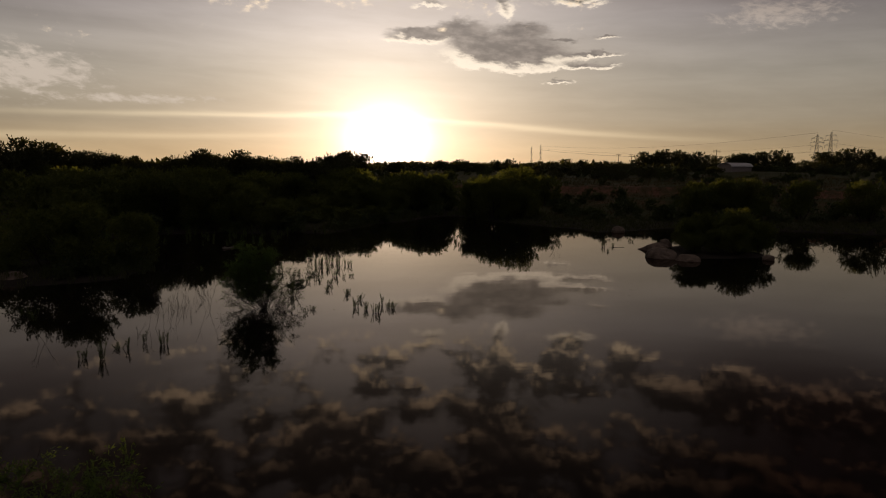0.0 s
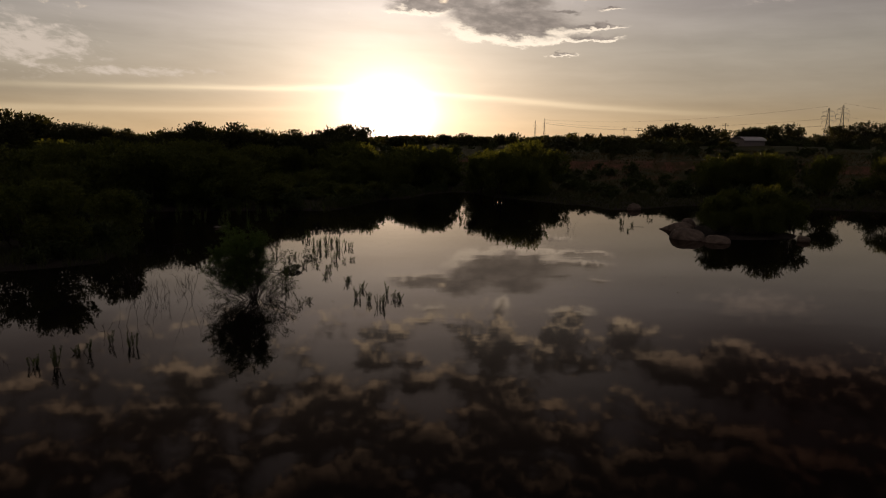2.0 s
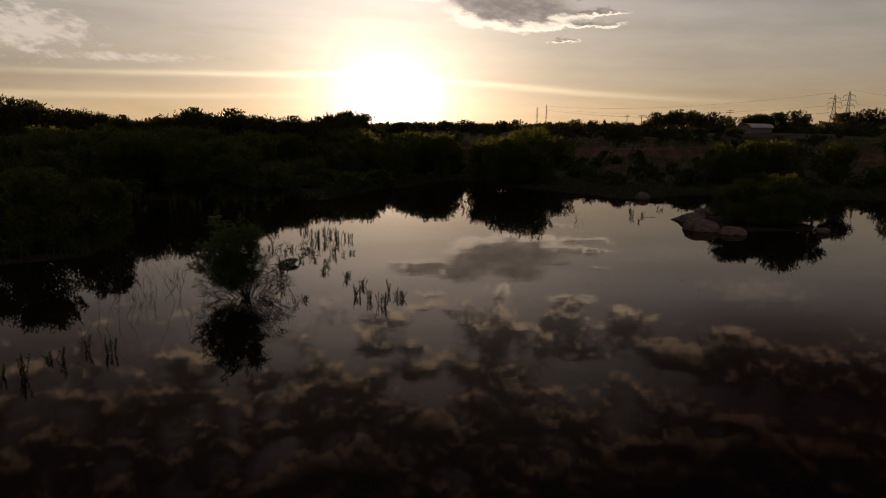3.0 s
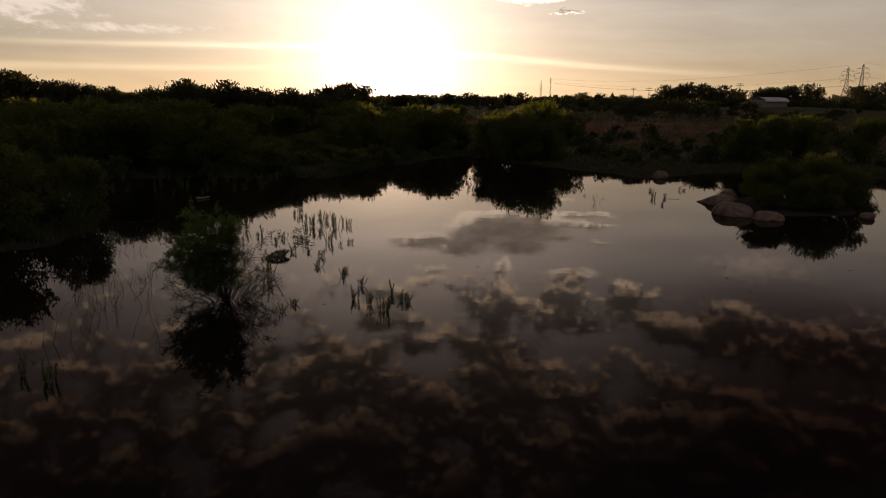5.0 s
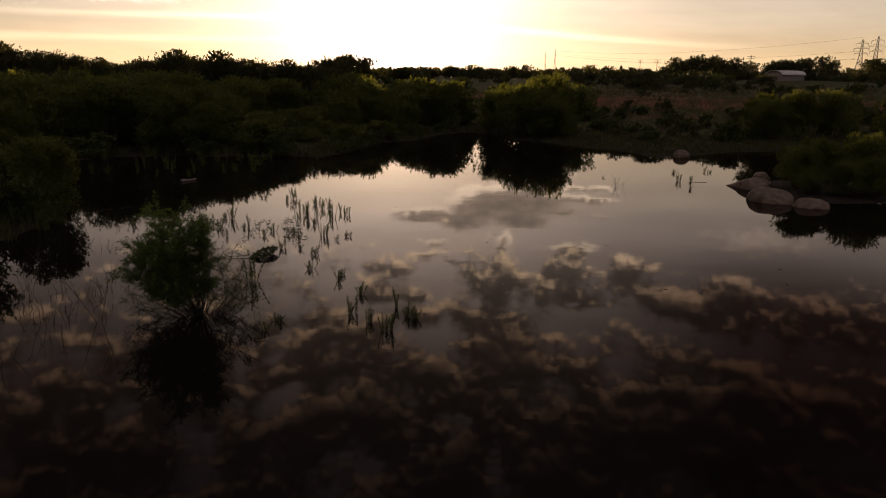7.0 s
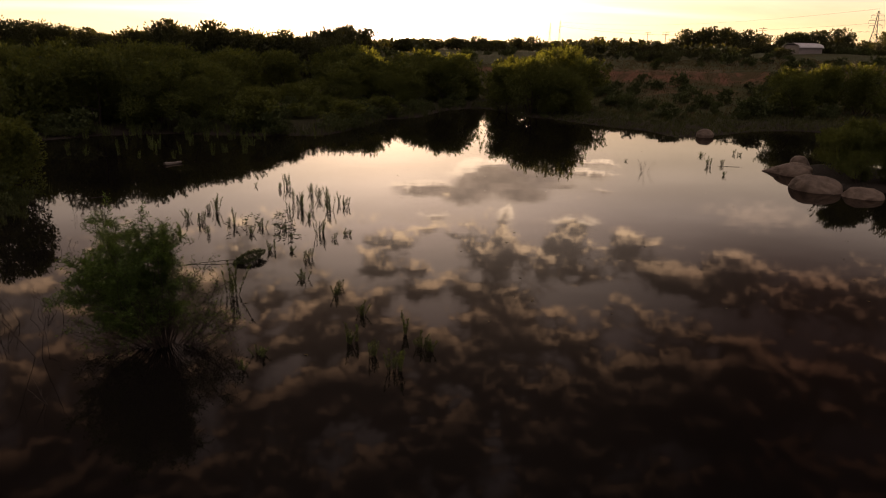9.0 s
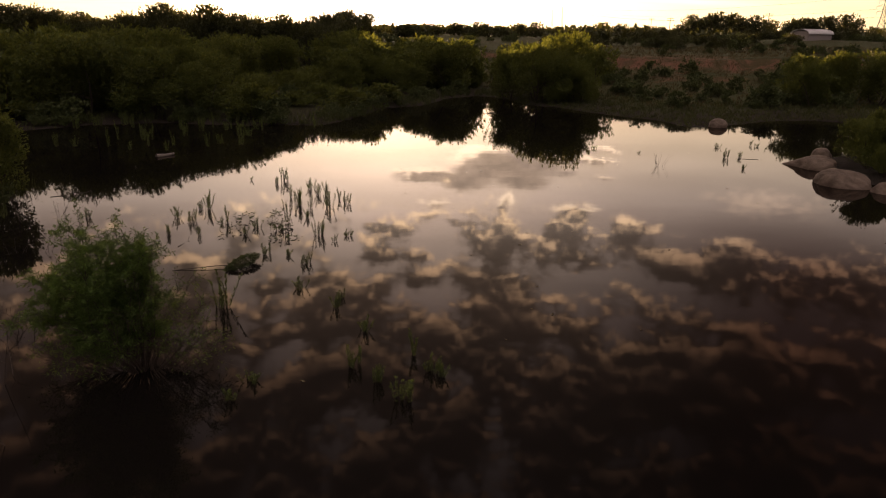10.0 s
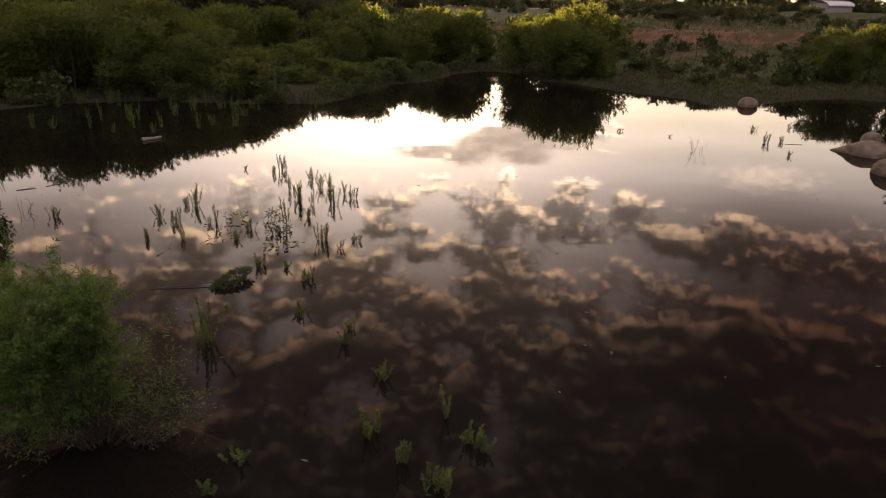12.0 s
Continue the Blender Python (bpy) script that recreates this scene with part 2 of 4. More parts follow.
def principled(g, colour, rough=0.8, bump=None, strength=0.3, distance=0.05, spec=0.4, metal=0.0):
    p = g.node("ShaderNodeBsdfPrincipled")
    g.link(colour, p.inputs["Base Color"])
    g.link(rough, p.inputs["Roughness"])
    p.inputs["Specular IOR Level"].default_value = spec
    p.inputs["Metallic"].default_value = metal
    if bump is not None:
        b = g.node("ShaderNodeBump")
        b.inputs["Strength"].default_value, b.inputs["Distance"].default_value = strength, distance
        g.link(bump, b.inputs["Height"])
        g.link(b.outputs[0], p.inputs["Normal"])
    return p.outputs[0]


def leaf_material(name, dark, light, through_share=0.45):
    """Thin leaves: part of the light comes through."""
    m, g = material(name)
    info = g.node("ShaderNodeObjectInfo").outputs["Random"]
    isle = g.node("ShaderNodeNewGeometry").outputs["Random Per Island"]
    pos = g.node("ShaderNodeNewGeometry").outputs["Position"]
    patch = g.noise(pos, 0.6, 2)
    f = g.add(g.mul(isle, 0.5), g.add(g.mul(patch, 0.35), g.mul(info, 0.15)))
    c = g.mix(f, (*dark, 1), (*light, 1))
    p = principled(g, c, 0.55, spec=0.25)
    t = g.node("ShaderNodeBsdfTranslucent")
    tc = g.node("ShaderNodeVectorMath", operation="MULTIPLY")
    g.link(c, tc.inputs[0])
    tc.inputs[1].default_value = (1.45, 1.22, 0.65)
    g.link(tc.outputs[0], t.inputs["Color"])
    mx = g.node("ShaderNodeMixShader")
    mx.inputs[0].default_value = through_share
    g.link(p, mx.inputs[1])
    g.link(t.outputs[0], mx.inputs[2])
    finish(g, mx.outputs[0])
    return m


def bark_material(name, dark, light):
    m, g = material(name)
    pos = g.node("ShaderNodeNewGeometry").outputs["Position"]
    mp = g.node("ShaderNodeMapping")
    g.link(pos, mp.inputs["Vector"])
    mp.inputs["Scale"].default_value = (14, 14, 3)
    grain = g.noise(mp.outputs[0], 1.0, 6, 0.65)
    stain = g.noise(pos, 1.3, 3)
    c = g.mix(g.add(g.mul(grain, 0.7), g.mul(stain, 0.3)), (*dark, 1), (*light, 1))
    finish(g, principled(g, c, 0.9, grain, 0.6, 0.02, 0.2))
    return m


def rock_material(name, dark, light):
    m, g = material(name)
    co = g.node("ShaderNodeTexCoord").outputs["Object"]
    info = g.node("ShaderNodeObjectInfo").outputs["Random"]
    stain = g.noise(co, 0.9, 5, 0.6, 0.5)
    grain = g.noise(co, 14.0, 6, 0.75)
    crack = g.noise(co, 4.0, 6, 0.6)
    stain = g.ramp01(stain, 0.34, 0.66)
    fleck = g.ramp01(g.noise(co, 5.0, 5, 0.7, 0.3), 0.60, 0.72)
    f = g.sub(g.add(g.mul(stain, 0.45), g.add(g.mul(grain, 0.45), g.mul(info, 0.12))), g.mul(fleck, 0.25))
    c = g.mix(f, (*dark, 1), (*light, 1))
    finish(g, principled(g, c, 0.85, g.add(grain, g.mul(crack, 2.0)), 0.5, 0.03, 0.3))
    return m


LEAF_WILLOW = leaf_material("willow_leaf", (0.055, 0.105, 0.024), (0.130, 0.205, 0.048), 0.55)
LEAF_BANK = leaf_material("bank_leaf", (0.046, 0.068, 0.019), (0.110, 0.132, 0.034), 0.55)
LEAF_FAR = leaf_material("far_leaf", (0.030, 0.038, 0.014), (0.060, 0.065, 0.022), 0.3)
LEAF_REED = leaf_material("shoot_leaf", (0.050, 0.082, 0.022), (0.115, 0.160, 0.045), 0.55)
LEAF_SHRUB = leaf_material("shrub_leaf", (0.035, 0.055, 0.018), (0.080, 0.095, 0.030), 0.22)
LEAF_DRY = leaf_material("dry_grass", (0.055, 0.046, 0.020), (0.120, 0.092, 0.038), 0.3)
LEAF_GRASS = leaf_material("green_grass", (0.030, 0.044, 0.013), (0.075, 0.085, 0.026), 0.35)
BARK = bark_material("bark", (0.022, 0.016, 0.012), (0.070, 0.052, 0.040))
DEAD = bark_material("dead_wood", (0.030, 0.024, 0.019), (0.090, 0.074, 0.060))
PALE_WOOD = bark_material("bleached_wood", (0.09, 0.075, 0.06), (0.20, 0.175, 0.145))
ROCK = rock_material("granite", (0.045, 0.033, 0.024), (0.200, 0.148, 0.105))


def ground_material():
    m, g = material("earth")
    geo = g.node("ShaderNodeNewGeometry")
    pos = geo.outputs["Position"]
    sep = g.node("ShaderNodeSeparateXYZ")
    g.link(geo.outputs["Normal"], sep.inputs[0])
    ps = g.node("ShaderNodeSeparateXYZ")
    g.link(pos, ps.inputs[0])
    big = g.noise(pos, 0.06, 5, 0.6, 0.4)
    mid = g.noise(pos, 0.45, 5, 0.65)
    fine = g.noise(pos, 9.0, 6, 0.7)
    soil = g.mix(g.add(g.mul(fine, 0.5), g.mul(g.noise(pos, 1.6, 5, 0.65, 0.6), 0.5)), (0.060, 0.026, 0.017, 1), (0.215, 0.112, 0.068, 1))
    grass = g.mix(g.add(g.mul(fine, 0.6), g.mul(mid, 0.4)), (0.018, 0.024, 0.008, 1), (0.056, 0.056, 0.020, 1))
    shaded_mud = g.mix(fine, (0.010, 0.008, 0.006, 1), (0.030, 0.023, 0.016, 1))
    steep = g.ramp01(sep.outputs[2], 0.985, 0.90)
    bare = g.math("MAXIMUM", steep, g.ramp01(g.add(g.mul(big, 0.7), g.mul(mid, 0.3)), 0.52, 0.62))
    bare = g.mul(g.mul(bare, g.ramp01(ps.outputs[2], 0.9, 2.0)), g.sub(1.0, g.mul(g.ramp01(ps.outputs[2], 4.9, 5.5), 0.8)))
    tufts = g.ramp01(g.noise(pos, 0.33, 6, 0.72, 0.8), 0.40, 0.56)
    c = g.mix(g.mul(bare, g.add(0.25, g.mul(tufts, 0.75))), grass, soil)
    # mud rim carried further up the bank, painting in the shade below the trees
    c = g.mix(g.ramp01(ps.outputs[2], 0.85, 0.20), c, shaded_mud)
    finish(g, principled(g, c, 0.95, g.add(fine, g.mul(mid, 2.0)), 0.7, 0.12, 0.15))
    return m


def water_material():
    m, g = material("pond_water")
    pos = g.node("ShaderNodeNewGeometry").outputs["Position"]
    mp = g.node("ShaderNodeMapping")
    g.link(pos, mp.inputs["Vector"])
    mp.inputs["Scale"].default_value = (0.55, 1.0, 1.0)
    swell = g.noise(mp.outputs[0], 0.55, 2, 0.4)
    ripple = g.noise(mp.outputs[0], 3.2, 2, 0.5)
    patch = g.ramp01(g.noise(pos, 0.05, 2), 0.42, 0.66)
    h = g.add(swell, g.mul(g.mul(ripple, patch), 0.18))
    murk = g.mix(g.noise(pos, 0.12, 3), (0.0035, 0.0032, 0.0028, 1), (0.0070, 0.0056, 0.0046, 1))
    b = g.node("ShaderNodeBump")
    b.inputs["Strength"].default_value, b.inputs["Distance"].default_value = 0.35, 0.008
    g.link(h, b.inputs["Height"])
    depth = g.node("ShaderNodeBsdfDiffuse")
    g.link(murk, depth.inputs["Color"])
    # the gloss colour itself dims and warms the reflections
    mirror = g.node("ShaderNodeBsdfGlossy")
    mirror.inputs["Color"].default_value = (0.765, 0.705, 0.645, 1)
    mirror.inputs["Roughness"].default_value = 0.028
    fres = g.node("ShaderNodeFresnel")
    fres.inputs["IOR"].default_value = 1.333
    for n in (mirror, fres):
        g.link(b.outputs[0], n.inputs["Normal"])
    p = g.node("ShaderNodeMixShader")
    g.link(fres.outputs[0], p.inputs[0])
    g.link(depth.outputs[0], p.inputs[1])
    g.link(mirror.outputs[0], p.inputs[2])
    finish(g, p.outputs[0])
    return m


def metal_material(name, dark, light, rough=0.5, metal=0.6):
    m, g = material(name)
    pos = g.node("ShaderNodeNewGeometry").outputs["Position"]
    stain = g.noise(pos, 0.8, 5, 0.6)
    grain = g.noise(pos, 12.0, 4, 0.6)
    c = g.mix(g.add(g.mul(stain, 0.7), g.mul(grain, 0.3)), (*dark, 1), (*light, 1))
    finish(g, principled(g, c, rough, grain, 0.1, 0.01, 0.5, metal))
    return m


EARTH, WATER = ground_material(), water_material()
ROOF_METAL = metal_material("pale_sheet_metal", (0.42, 0.40, 0.38), (0.62, 0.60, 0.57), 0.5, 0.2)
STEEL = metal_material("galvanised_steel", (0.10, 0.10, 0.10), (0.22, 0.22, 0.22), 0.6, 0.5)
WIRE = metal_material("dark_cable", (0.02, 0.02, 0.02), (0.04, 0.04, 0.04), 0.6, 0.2)
SHED_WALL = metal_material("shed_cladding", (0.20, 0.17, 0.15), (0.33, 0.29, 0.26), 0.7, 0.0)

# ---- mesh helpers ----


def mesh_object(name, verts, faces, mat, smooth=False):
    me = bpy.data.meshes.new(name)
    me.from_pydata(np.asarray(verts, float).tolist(), [], faces if isinstance(faces, list) else np.asarray(faces).tolist())
    me.materials.append(mat)
    if smooth:
        me.polygons.foreach_set("use_smooth", [True] * len(me.polygons))
    me.update()
    return new(name, me)


def part(name, verts, faces, mat, parent, label="", smooth=False, kind=""):
    ob = mesh_object(name, verts, faces, mat, smooth)
    ob.parent = parent
    return tagged(ob, label, kind=kind)


def thing(name, label, category, group="", m=None):
    ob = new(name)
    ob.empty_display_size = 0.3
    if m is not None:
        ob.matrix_basis = m
    return tagged(ob, label, category, group)


class Shape:
    """Collects vertices and faces."""

    def __init__(self):
        self.v, self.f, self.n = [], [], 0

    def put(self, verts, faces):
        verts = np.asarray(verts, float)
        self.v.append(verts)
        self.f.extend((np.asarray(faces) + self.n).tolist())
        self.n += len(verts)

    def tube(self, pts, r0, r1, sides=5):
        pts = np.asarray(pts, float)
        n = len(pts)
        d = np.gradient(pts, axis=0)
        d /= np.linalg.norm(d, axis=1)[:, None] + 1e-9
        ref = np.where(np.abs(d[:, 2:3]) > 0.9, [[1.0, 0, 0]], [[0, 0, 1.0]])
        u = np.cross(d, ref)
        u /= np.linalg.norm(u, axis=1)[:, None] + 1e-9
        w = np.cross(d, u)
        a = np.arange(sides) * 2 * np.pi / sides
        r = np.linspace(r0, r1, n)[:, None, None]
        ring = pts[:, None] + r * (np.cos(a)[None, :, None] * u[:, None] + np.sin(a)[None, :, None] * w[:, None])
        i, j = np.meshgrid(np.arange(n - 1), np.arange(sides), indexing="ij")
        k = (j + 1) % sides
        f = np.stack([i * sides + j, i * sides + k, (i + 1) * sides + k, (i + 1) * sides + j], -1).reshape(-1, 4)
        self.put(ring.reshape(-1, 3), f)

    def box(self, lo, hi):
        (x0, y0, z0), (x1, y1, z1) = lo, hi
        v = [(x0, y0, z0), (x1, y0, z0), (x1, y1, z0), (x0, y1, z0), (x0, y0, z1), (x1, y0, z1), (x1, y1, z1), (x0, y1, z1)]
        self.put(v, [(0, 3, 2, 1), (4, 5, 6, 7), (0, 1, 5, 4), (1, 2, 6, 5), (2, 3, 7, 6), (3, 0, 4, 7)])

    def verts(self):
        return np.concatenate(self.v)


def leaf_quads(p, way, length, width, rng):
    """One kite-shaped leaf at each point, along its way."""
    n = len(p)
    way = way / (np.linalg.norm(way, axis=1)[:, None] + 1e-9)
    side = np.cross(way, rng.normal(size=(n, 3)))
    side /= np.linalg.norm(side, axis=1)[:, None] + 1e-9
    ln = (length * rng.uniform(0.6, 1.3, n))[:, None]
    wd = (width * rng.uniform(0.7, 1.3, n))[:, None]
    droop = np.cross(way, side) * ln * 0.12
    v = np.stack([p, p + way * ln * 0.45 + side * wd * 0.5 + droop, p + way * ln, p + way * ln * 0.45 - side * wd * 0.5 + droop], 1).reshape(-1, 3)
    return v, np.arange(4 * n).reshape(-1, 4)


def wander(start, way, length, steps, rng, bend=0.25, lift=0.0):
    pts = [np.asarray(start, float)]
    d = np.asarray(way, float)
    d = d / np.linalg.norm(d)
    for _ in range(steps):
        d = d + rng.normal(size=3) * bend / steps ** 0.5 + np.array([0, 0, lift / steps])
        d /= np.linalg.norm(d)
        pts.append(pts[-1] + d * length / steps)
    return np.array(pts)


# ---- ground, water ----
POND = [(-7.55, 10.06), (-2.76, 7.34), (5.66, 4.72), (18.59, 5.91), (37.04, 11.34), (56.06, 22.9), (74.09, 38.2), (83.9, 52.59), (76.2, 65.32), (65, 73.34),
        (53.17, 80.26), (45.09, 85.25), (41.23, 84.82), (36.05, 81.97), (32.68, 80.7), (29.32, 79.3), (28.26, 85.42), (26.21, 87.45), (23.33, 92.31), (21.72, 97.11),
        (18.5, 100.18), (17.16, 109.74), (14.36, 112), (9.43, 107.23), (5.98, 98.84), (1.6, 94.9), (-2.1, 85.03), (-4.66, 80.03), (-7.61, 80.6), (-10.89, 80.04),
        (-14.18, 80.89), (-18.59, 81.75), (-24.03, 80.33), (-28.77, 76.12), (-30.02, 68.57), (-27.51, 60.62), (-22.64, 56.89), (-17.51, 55.62), (-16.36, 50.48), (-16.88, 46.42),
        (-20.66, 43.98), (-26.69, 43.12), (-35.26, 35.42), (-41.19, 23.83), (-33.51, 13.37), (-19.28, 10.01)]
ISLET = [(27.99, 59.8), (30.68, 63.43), (34.41, 64.23), (37.46, 61.36), (37.87, 57.25), (35.73, 54.22), (31.37, 53.46), (28.19, 54.45), (27.15, 56.98)]


def signed(poly, x, y):
    """Distance to a closed outline, negative inside."""
    x, y = np.asarray(x, float), np.asarray(y, float)
    best = np.full(x.shape, 1e9)
    inside = np.zeros(x.shape, bool)
    for (ax, ay), (bx, by) in zip(poly, poly[1:] + poly[:1]):
        dx, dy = bx - ax, by - ay
        t = np.clip(((x - ax) * dx + (y - ay) * dy) / (dx * dx + dy * dy), 0, 1)
        best = np.minimum(best, np.hypot(x - ax - t * dx, y - ay - t * dy))
        cross = ((ay > y) != (by > y)) & (x < (bx - ax) * (y - ay) / (by - ay + 1e-12) + ax)
        inside ^= cross
    return np.where(inside, -best, best)


def lumps(x, y, scale, seed):
    """Smooth hills and hollows from a sum of waves."""
    rng = np.random.default_rng(seed)
    out = np.zeros(np.shape(x))
    for k in range(7):
        a, ph = rng.uniform(0, 6.283, 2)
        f = rng.uniform(0.6, 1.7) / scale
        out = out + np.sin((np.cos(a) * x + np.sin(a) * y) * f + ph)
    return out / 4.0


def ground_height(x, y):
    x, y = np.asarray(x, float), np.asarray(y, float)
    sd = signed(POND, x, y)
    sd = np.where(sd > 0, sd, np.maximum(sd, -signed(ISLET, x, y)))
    sd = sd + lumps(x, y, 1.6, 5) * 0.35
    scarp = 37 + lumps(x, y, 9.0, 8) * 4.5 + lumps(x, y, 2.6, 21) * 1.6 + lumps(x, y, 1.1, 22) * 0.6
    land = np.interp(sd, [-6, -2, 0, 3.5, 12, 37, 75], [-1.6, -0.7, 0.0, 0.35, 0.9, 2.5, 3.6])
    right = 1 / (1 + np.exp(-np.clip((x - 8) / 6.0, -30, 30)))
    cliff = 0.65 * np.clip((sd - scarp) / 3.0, 0, 1) + 0.35 * np.clip((sd - scarp + 11 + lumps(x, y, 3.0, 23) * 2) / 5.0, 0, 1)
    soft = np.clip((sd - 15) / 65.0, 0, 1)
    land = land + 2.5 * (right * cliff + (1 - right) * soft)
    land = land + 2.1 * np.clip((sd - 45) / 95, 0, 1) + 5.0 * np.clip((sd - 140) / 460, 0, 1)
    land = land + 1.3 * np.exp(-((x - 100) ** 2 + (y - 167) ** 2) / 400.0)
    rough = np.clip((sd - 1) / 12, 0, 1)
    return land + rough * (0.28 * lumps(x, y, 7.0, 3) + 0.10 * lumps(x, y, 2.2, 4))


def make_ground():
    def axis(lo, hi, step, far):
        mid = list(np.arange(lo, hi + 0.01, step))
        out, s = [], step
        v = hi
        while v < far:
            s *= 1.25
            v += s
            out.append(v)
        back, s, v = [], step, lo
        while v > -far:
            s *= 1.25
            v -= s
            back.append(v)
        return np.array(back[::-1] + mid + out)
    xs, ys = axis(-66, 128, 1.0, 4200), axis(-6, 180, 1.0, 4200)
    gx, gy = np.meshgrid(xs, ys)
    gz = ground_height(gx, gy)
    v = np.stack([gx, gy, gz], -1).reshape(-1, 3)
    w = len(xs)
    i, j = np.meshgrid(np.arange(len(ys) - 1), np.arange(w - 1), indexing="ij")
    f = np.stack([i * w + j, i * w + j + 1, (i + 1) * w + j + 1, (i + 1) * w + j], -1).reshape(-1, 4)
    tagged(mesh_object("ground", v, f, EARTH, True), "reddish bare earth and scrubby grass round the pond", "ground", kind="structure")
    wx, wy = np.linspace(-54, 104, 35), np.linspace(-2, 118, 26)
    gx, gy = np.meshgrid(wx, wy)
    v = np.stack([gx, gy, gx * 0], -1).reshape(-1, 3)
    w = len(wx)
    i, j = np.meshgrid(np.arange(len(wy) - 1), np.arange(w - 1), indexing="ij")
    f = np.stack([i * w + j, i * w + j + 1, (i + 1) * w + j + 1, (i + 1) * w + j], -1).reshape(-1, 4)
    tagged(mesh_object("water", v, f, WATER, True), "calm dark pond water mirroring the evening sky", "water", kind="structure")


make_ground()


def on_ground(x, y):
    return float(ground_height(np.array([x]), np.array([y]))[0])


# ---- trees ----


def lobed_crown(rng, height, spread, low, lobes, leaves, length, width, upright=0.5):
    """Leaves in overlapping clumps, denser towards the outside of each clump."""
    pts, ways = [], []
    share = rng.dirichlet(np.full(lobes, 4.0))
    for k in range(lobes):
        t = rng.uniform(0, 1)
        z = low + (height - low) * (0.12 + 0.70 * t)
        reach = spread * (1.0 - (0.96 * t) ** 2.2) ** 0.5 * rng.uniform(0.2, 0.85)
        a = rng.uniform(0, 6.283)
        c = np.array([reach * np.cos(a), reach * np.sin(a), z])
        rad = height * rng.uniform(0.11, 0.22)
        n = int(leaves * share[k])
        d = rng.normal(size=(n, 3))
        d /= np.linalg.norm(d, axis=1)[:, None]
        r = rad * rng.uniform(0.35, 1.0, n) ** 0.5 * rng.uniform(0.8, 1.25, n)
        p = c + d * r[:, None] * np.array([1.0, 1.0, 0.9])
        keep = p[:, 2] > 0.05
        pts.append(p[keep])
        ways.append((d * 0.6 + rng.normal(size=(n, 3)) * 0.5 + [0, 0, upright])[keep])
    # sprigs that stand out of the outline
    for k in range(lobes * 2):
        a, t = rng.uniform(0, 6.283), rng.uniform(0.3, 1)
        reach = spread * (1.0 - (0.97 * t) ** 2) ** 0.5 * rng.uniform(0.4, 0.95)
        z = low + (height - low) * (0.35 + 0.50 * t)
        n = max(6, leaves // (lobes * 14))
        s = rng.uniform(0, 1, n)[:, None]
        way = np.array([np.cos(a) * 0.5, np.sin(a) * 0.5, 1.0])
        p = np.array([reach * np.cos(a), reach * np.sin(a), z]) + way * s * height * 0.16 + rng.normal(size=(n, 3)) * height * 0.012
        pts.append(p)
        ways.append(np.tile(way, (n, 1)) + rng.normal(size=(n, 3)) * 0.5)
    p, w = np.concatenate(pts), np.concatenate(ways)
    return leaf_quads(p, w, length, width, rng)


def make_tree(name, label, category, seed, height, spread, low, lobes, leaves, length, width, mat, stems=1, group="", limbs=4):
    rng = np.random.default_rng(seed)
    tree = thing(name, label, category, group)
    for k in range(stems):
        a = rng.uniform(0, 6.283)
        lean = 0.12 if stems == 1 else rng.uniform(0.25, 0.6)
        base = np.array([0.12 * stems * np.cos(a) * (stems > 1), 0.12 * stems * np.sin(a) * (stems > 1), -0.25])
        r = height * (0.028 if stems == 1 else 0.014)
        main = wander(base, (np.cos(a) * lean, np.sin(a) * lean, 1), height * 0.72, 7, rng, 0.25)
        wood = Shape()
        wood.tube(main, r, r * 0.3, 7)
        trunk = part("trunk" if stems == 1 else "stem", wood.verts(), wood.f, BARK, tree, smooth=True)
        for q in range(limbs):
            s = main[2 + q % 5]
            b = rng.uniform(0, 6.283)
            wood = Shape()
            wood.tube(wander(s, (np.cos(b), np.sin(b), 0.55), spread * rng.uniform(0.5, 0.85), 5, rng, 0.35, 0.3), r * 0.5, r * 0.1, 5)
            part("limb", wood.verts(), wood.f, BARK, trunk)
    v, f = lobed_crown(rng, height, spread, low, lobes, leaves, length, width)
    part("crown", v, f, mat, tree)
    return tree


def place_at(x, y, z, scale=1.0, turn=0.0, tall=1.0):
    return Matrix.Translation((x, y, z)) @ Matrix.Rotation(turn, 4, "Z") @ Matrix.Diagonal((scale, scale, scale * tall, 1))


class Kinds:
    """Sets out copies of a few model trees; the models are themselves the first ones set out."""

    def __init__(self, models):
        self.models, self.used, self.n = models, set(), 0

    def set_out(self, m, pick=None, label="", group=""):
        k = self.n % len(self.models) if pick is None else pick
        self.n += 1
        ob = self.models[k]
        if k in self.used:
            a, b, c = ob.scale
            ob = copy_thing(ob, m @ Matrix.Diagonal((1 / a, 1 / b, 1 / c, 1)))
        else:
            self.used.add(k)
            ob.matrix_basis = m
        return tagged(ob, label, group=group)


# canopy slope limit fitted to the view: camera point, compass direction, mirrored treetops' slope
CANOPY_SEEN_START = ((-0.02, -0.14, 7.39), [(-30.2, 0.176), (-26.2, 0.178), (-24.9, 0.223), (-22.6, 0.237), (-20.6, 0.233), (-18.5, 0.200), (-17.8, 0.167), (-15.1, 0.171), (-11.9, 0.154)])
CANOPY_SEEN_END = ((-0.46, 25.37, 7.54), [(-35.4, 0.232), (-26.7, 0.222), (-23.5, 0.251), (-19.3, 0.242), (-17.0, 0.217), (-12.5, 0.216), (-10.6, 0.199), (-8.2, 0.195), (-6.9, 0.157), (-4.7, 0.146), (-2.8, 0.163), (-0.4, 0.167), (1.6, 0.145), (2.6, 0.124), (4.0, 0.145), (6.0, 0.159), (8.1, 0.167), (9.3, 0.134), (10.3, 0.097), (11.7, 0.098), (12.9, 0.191)])


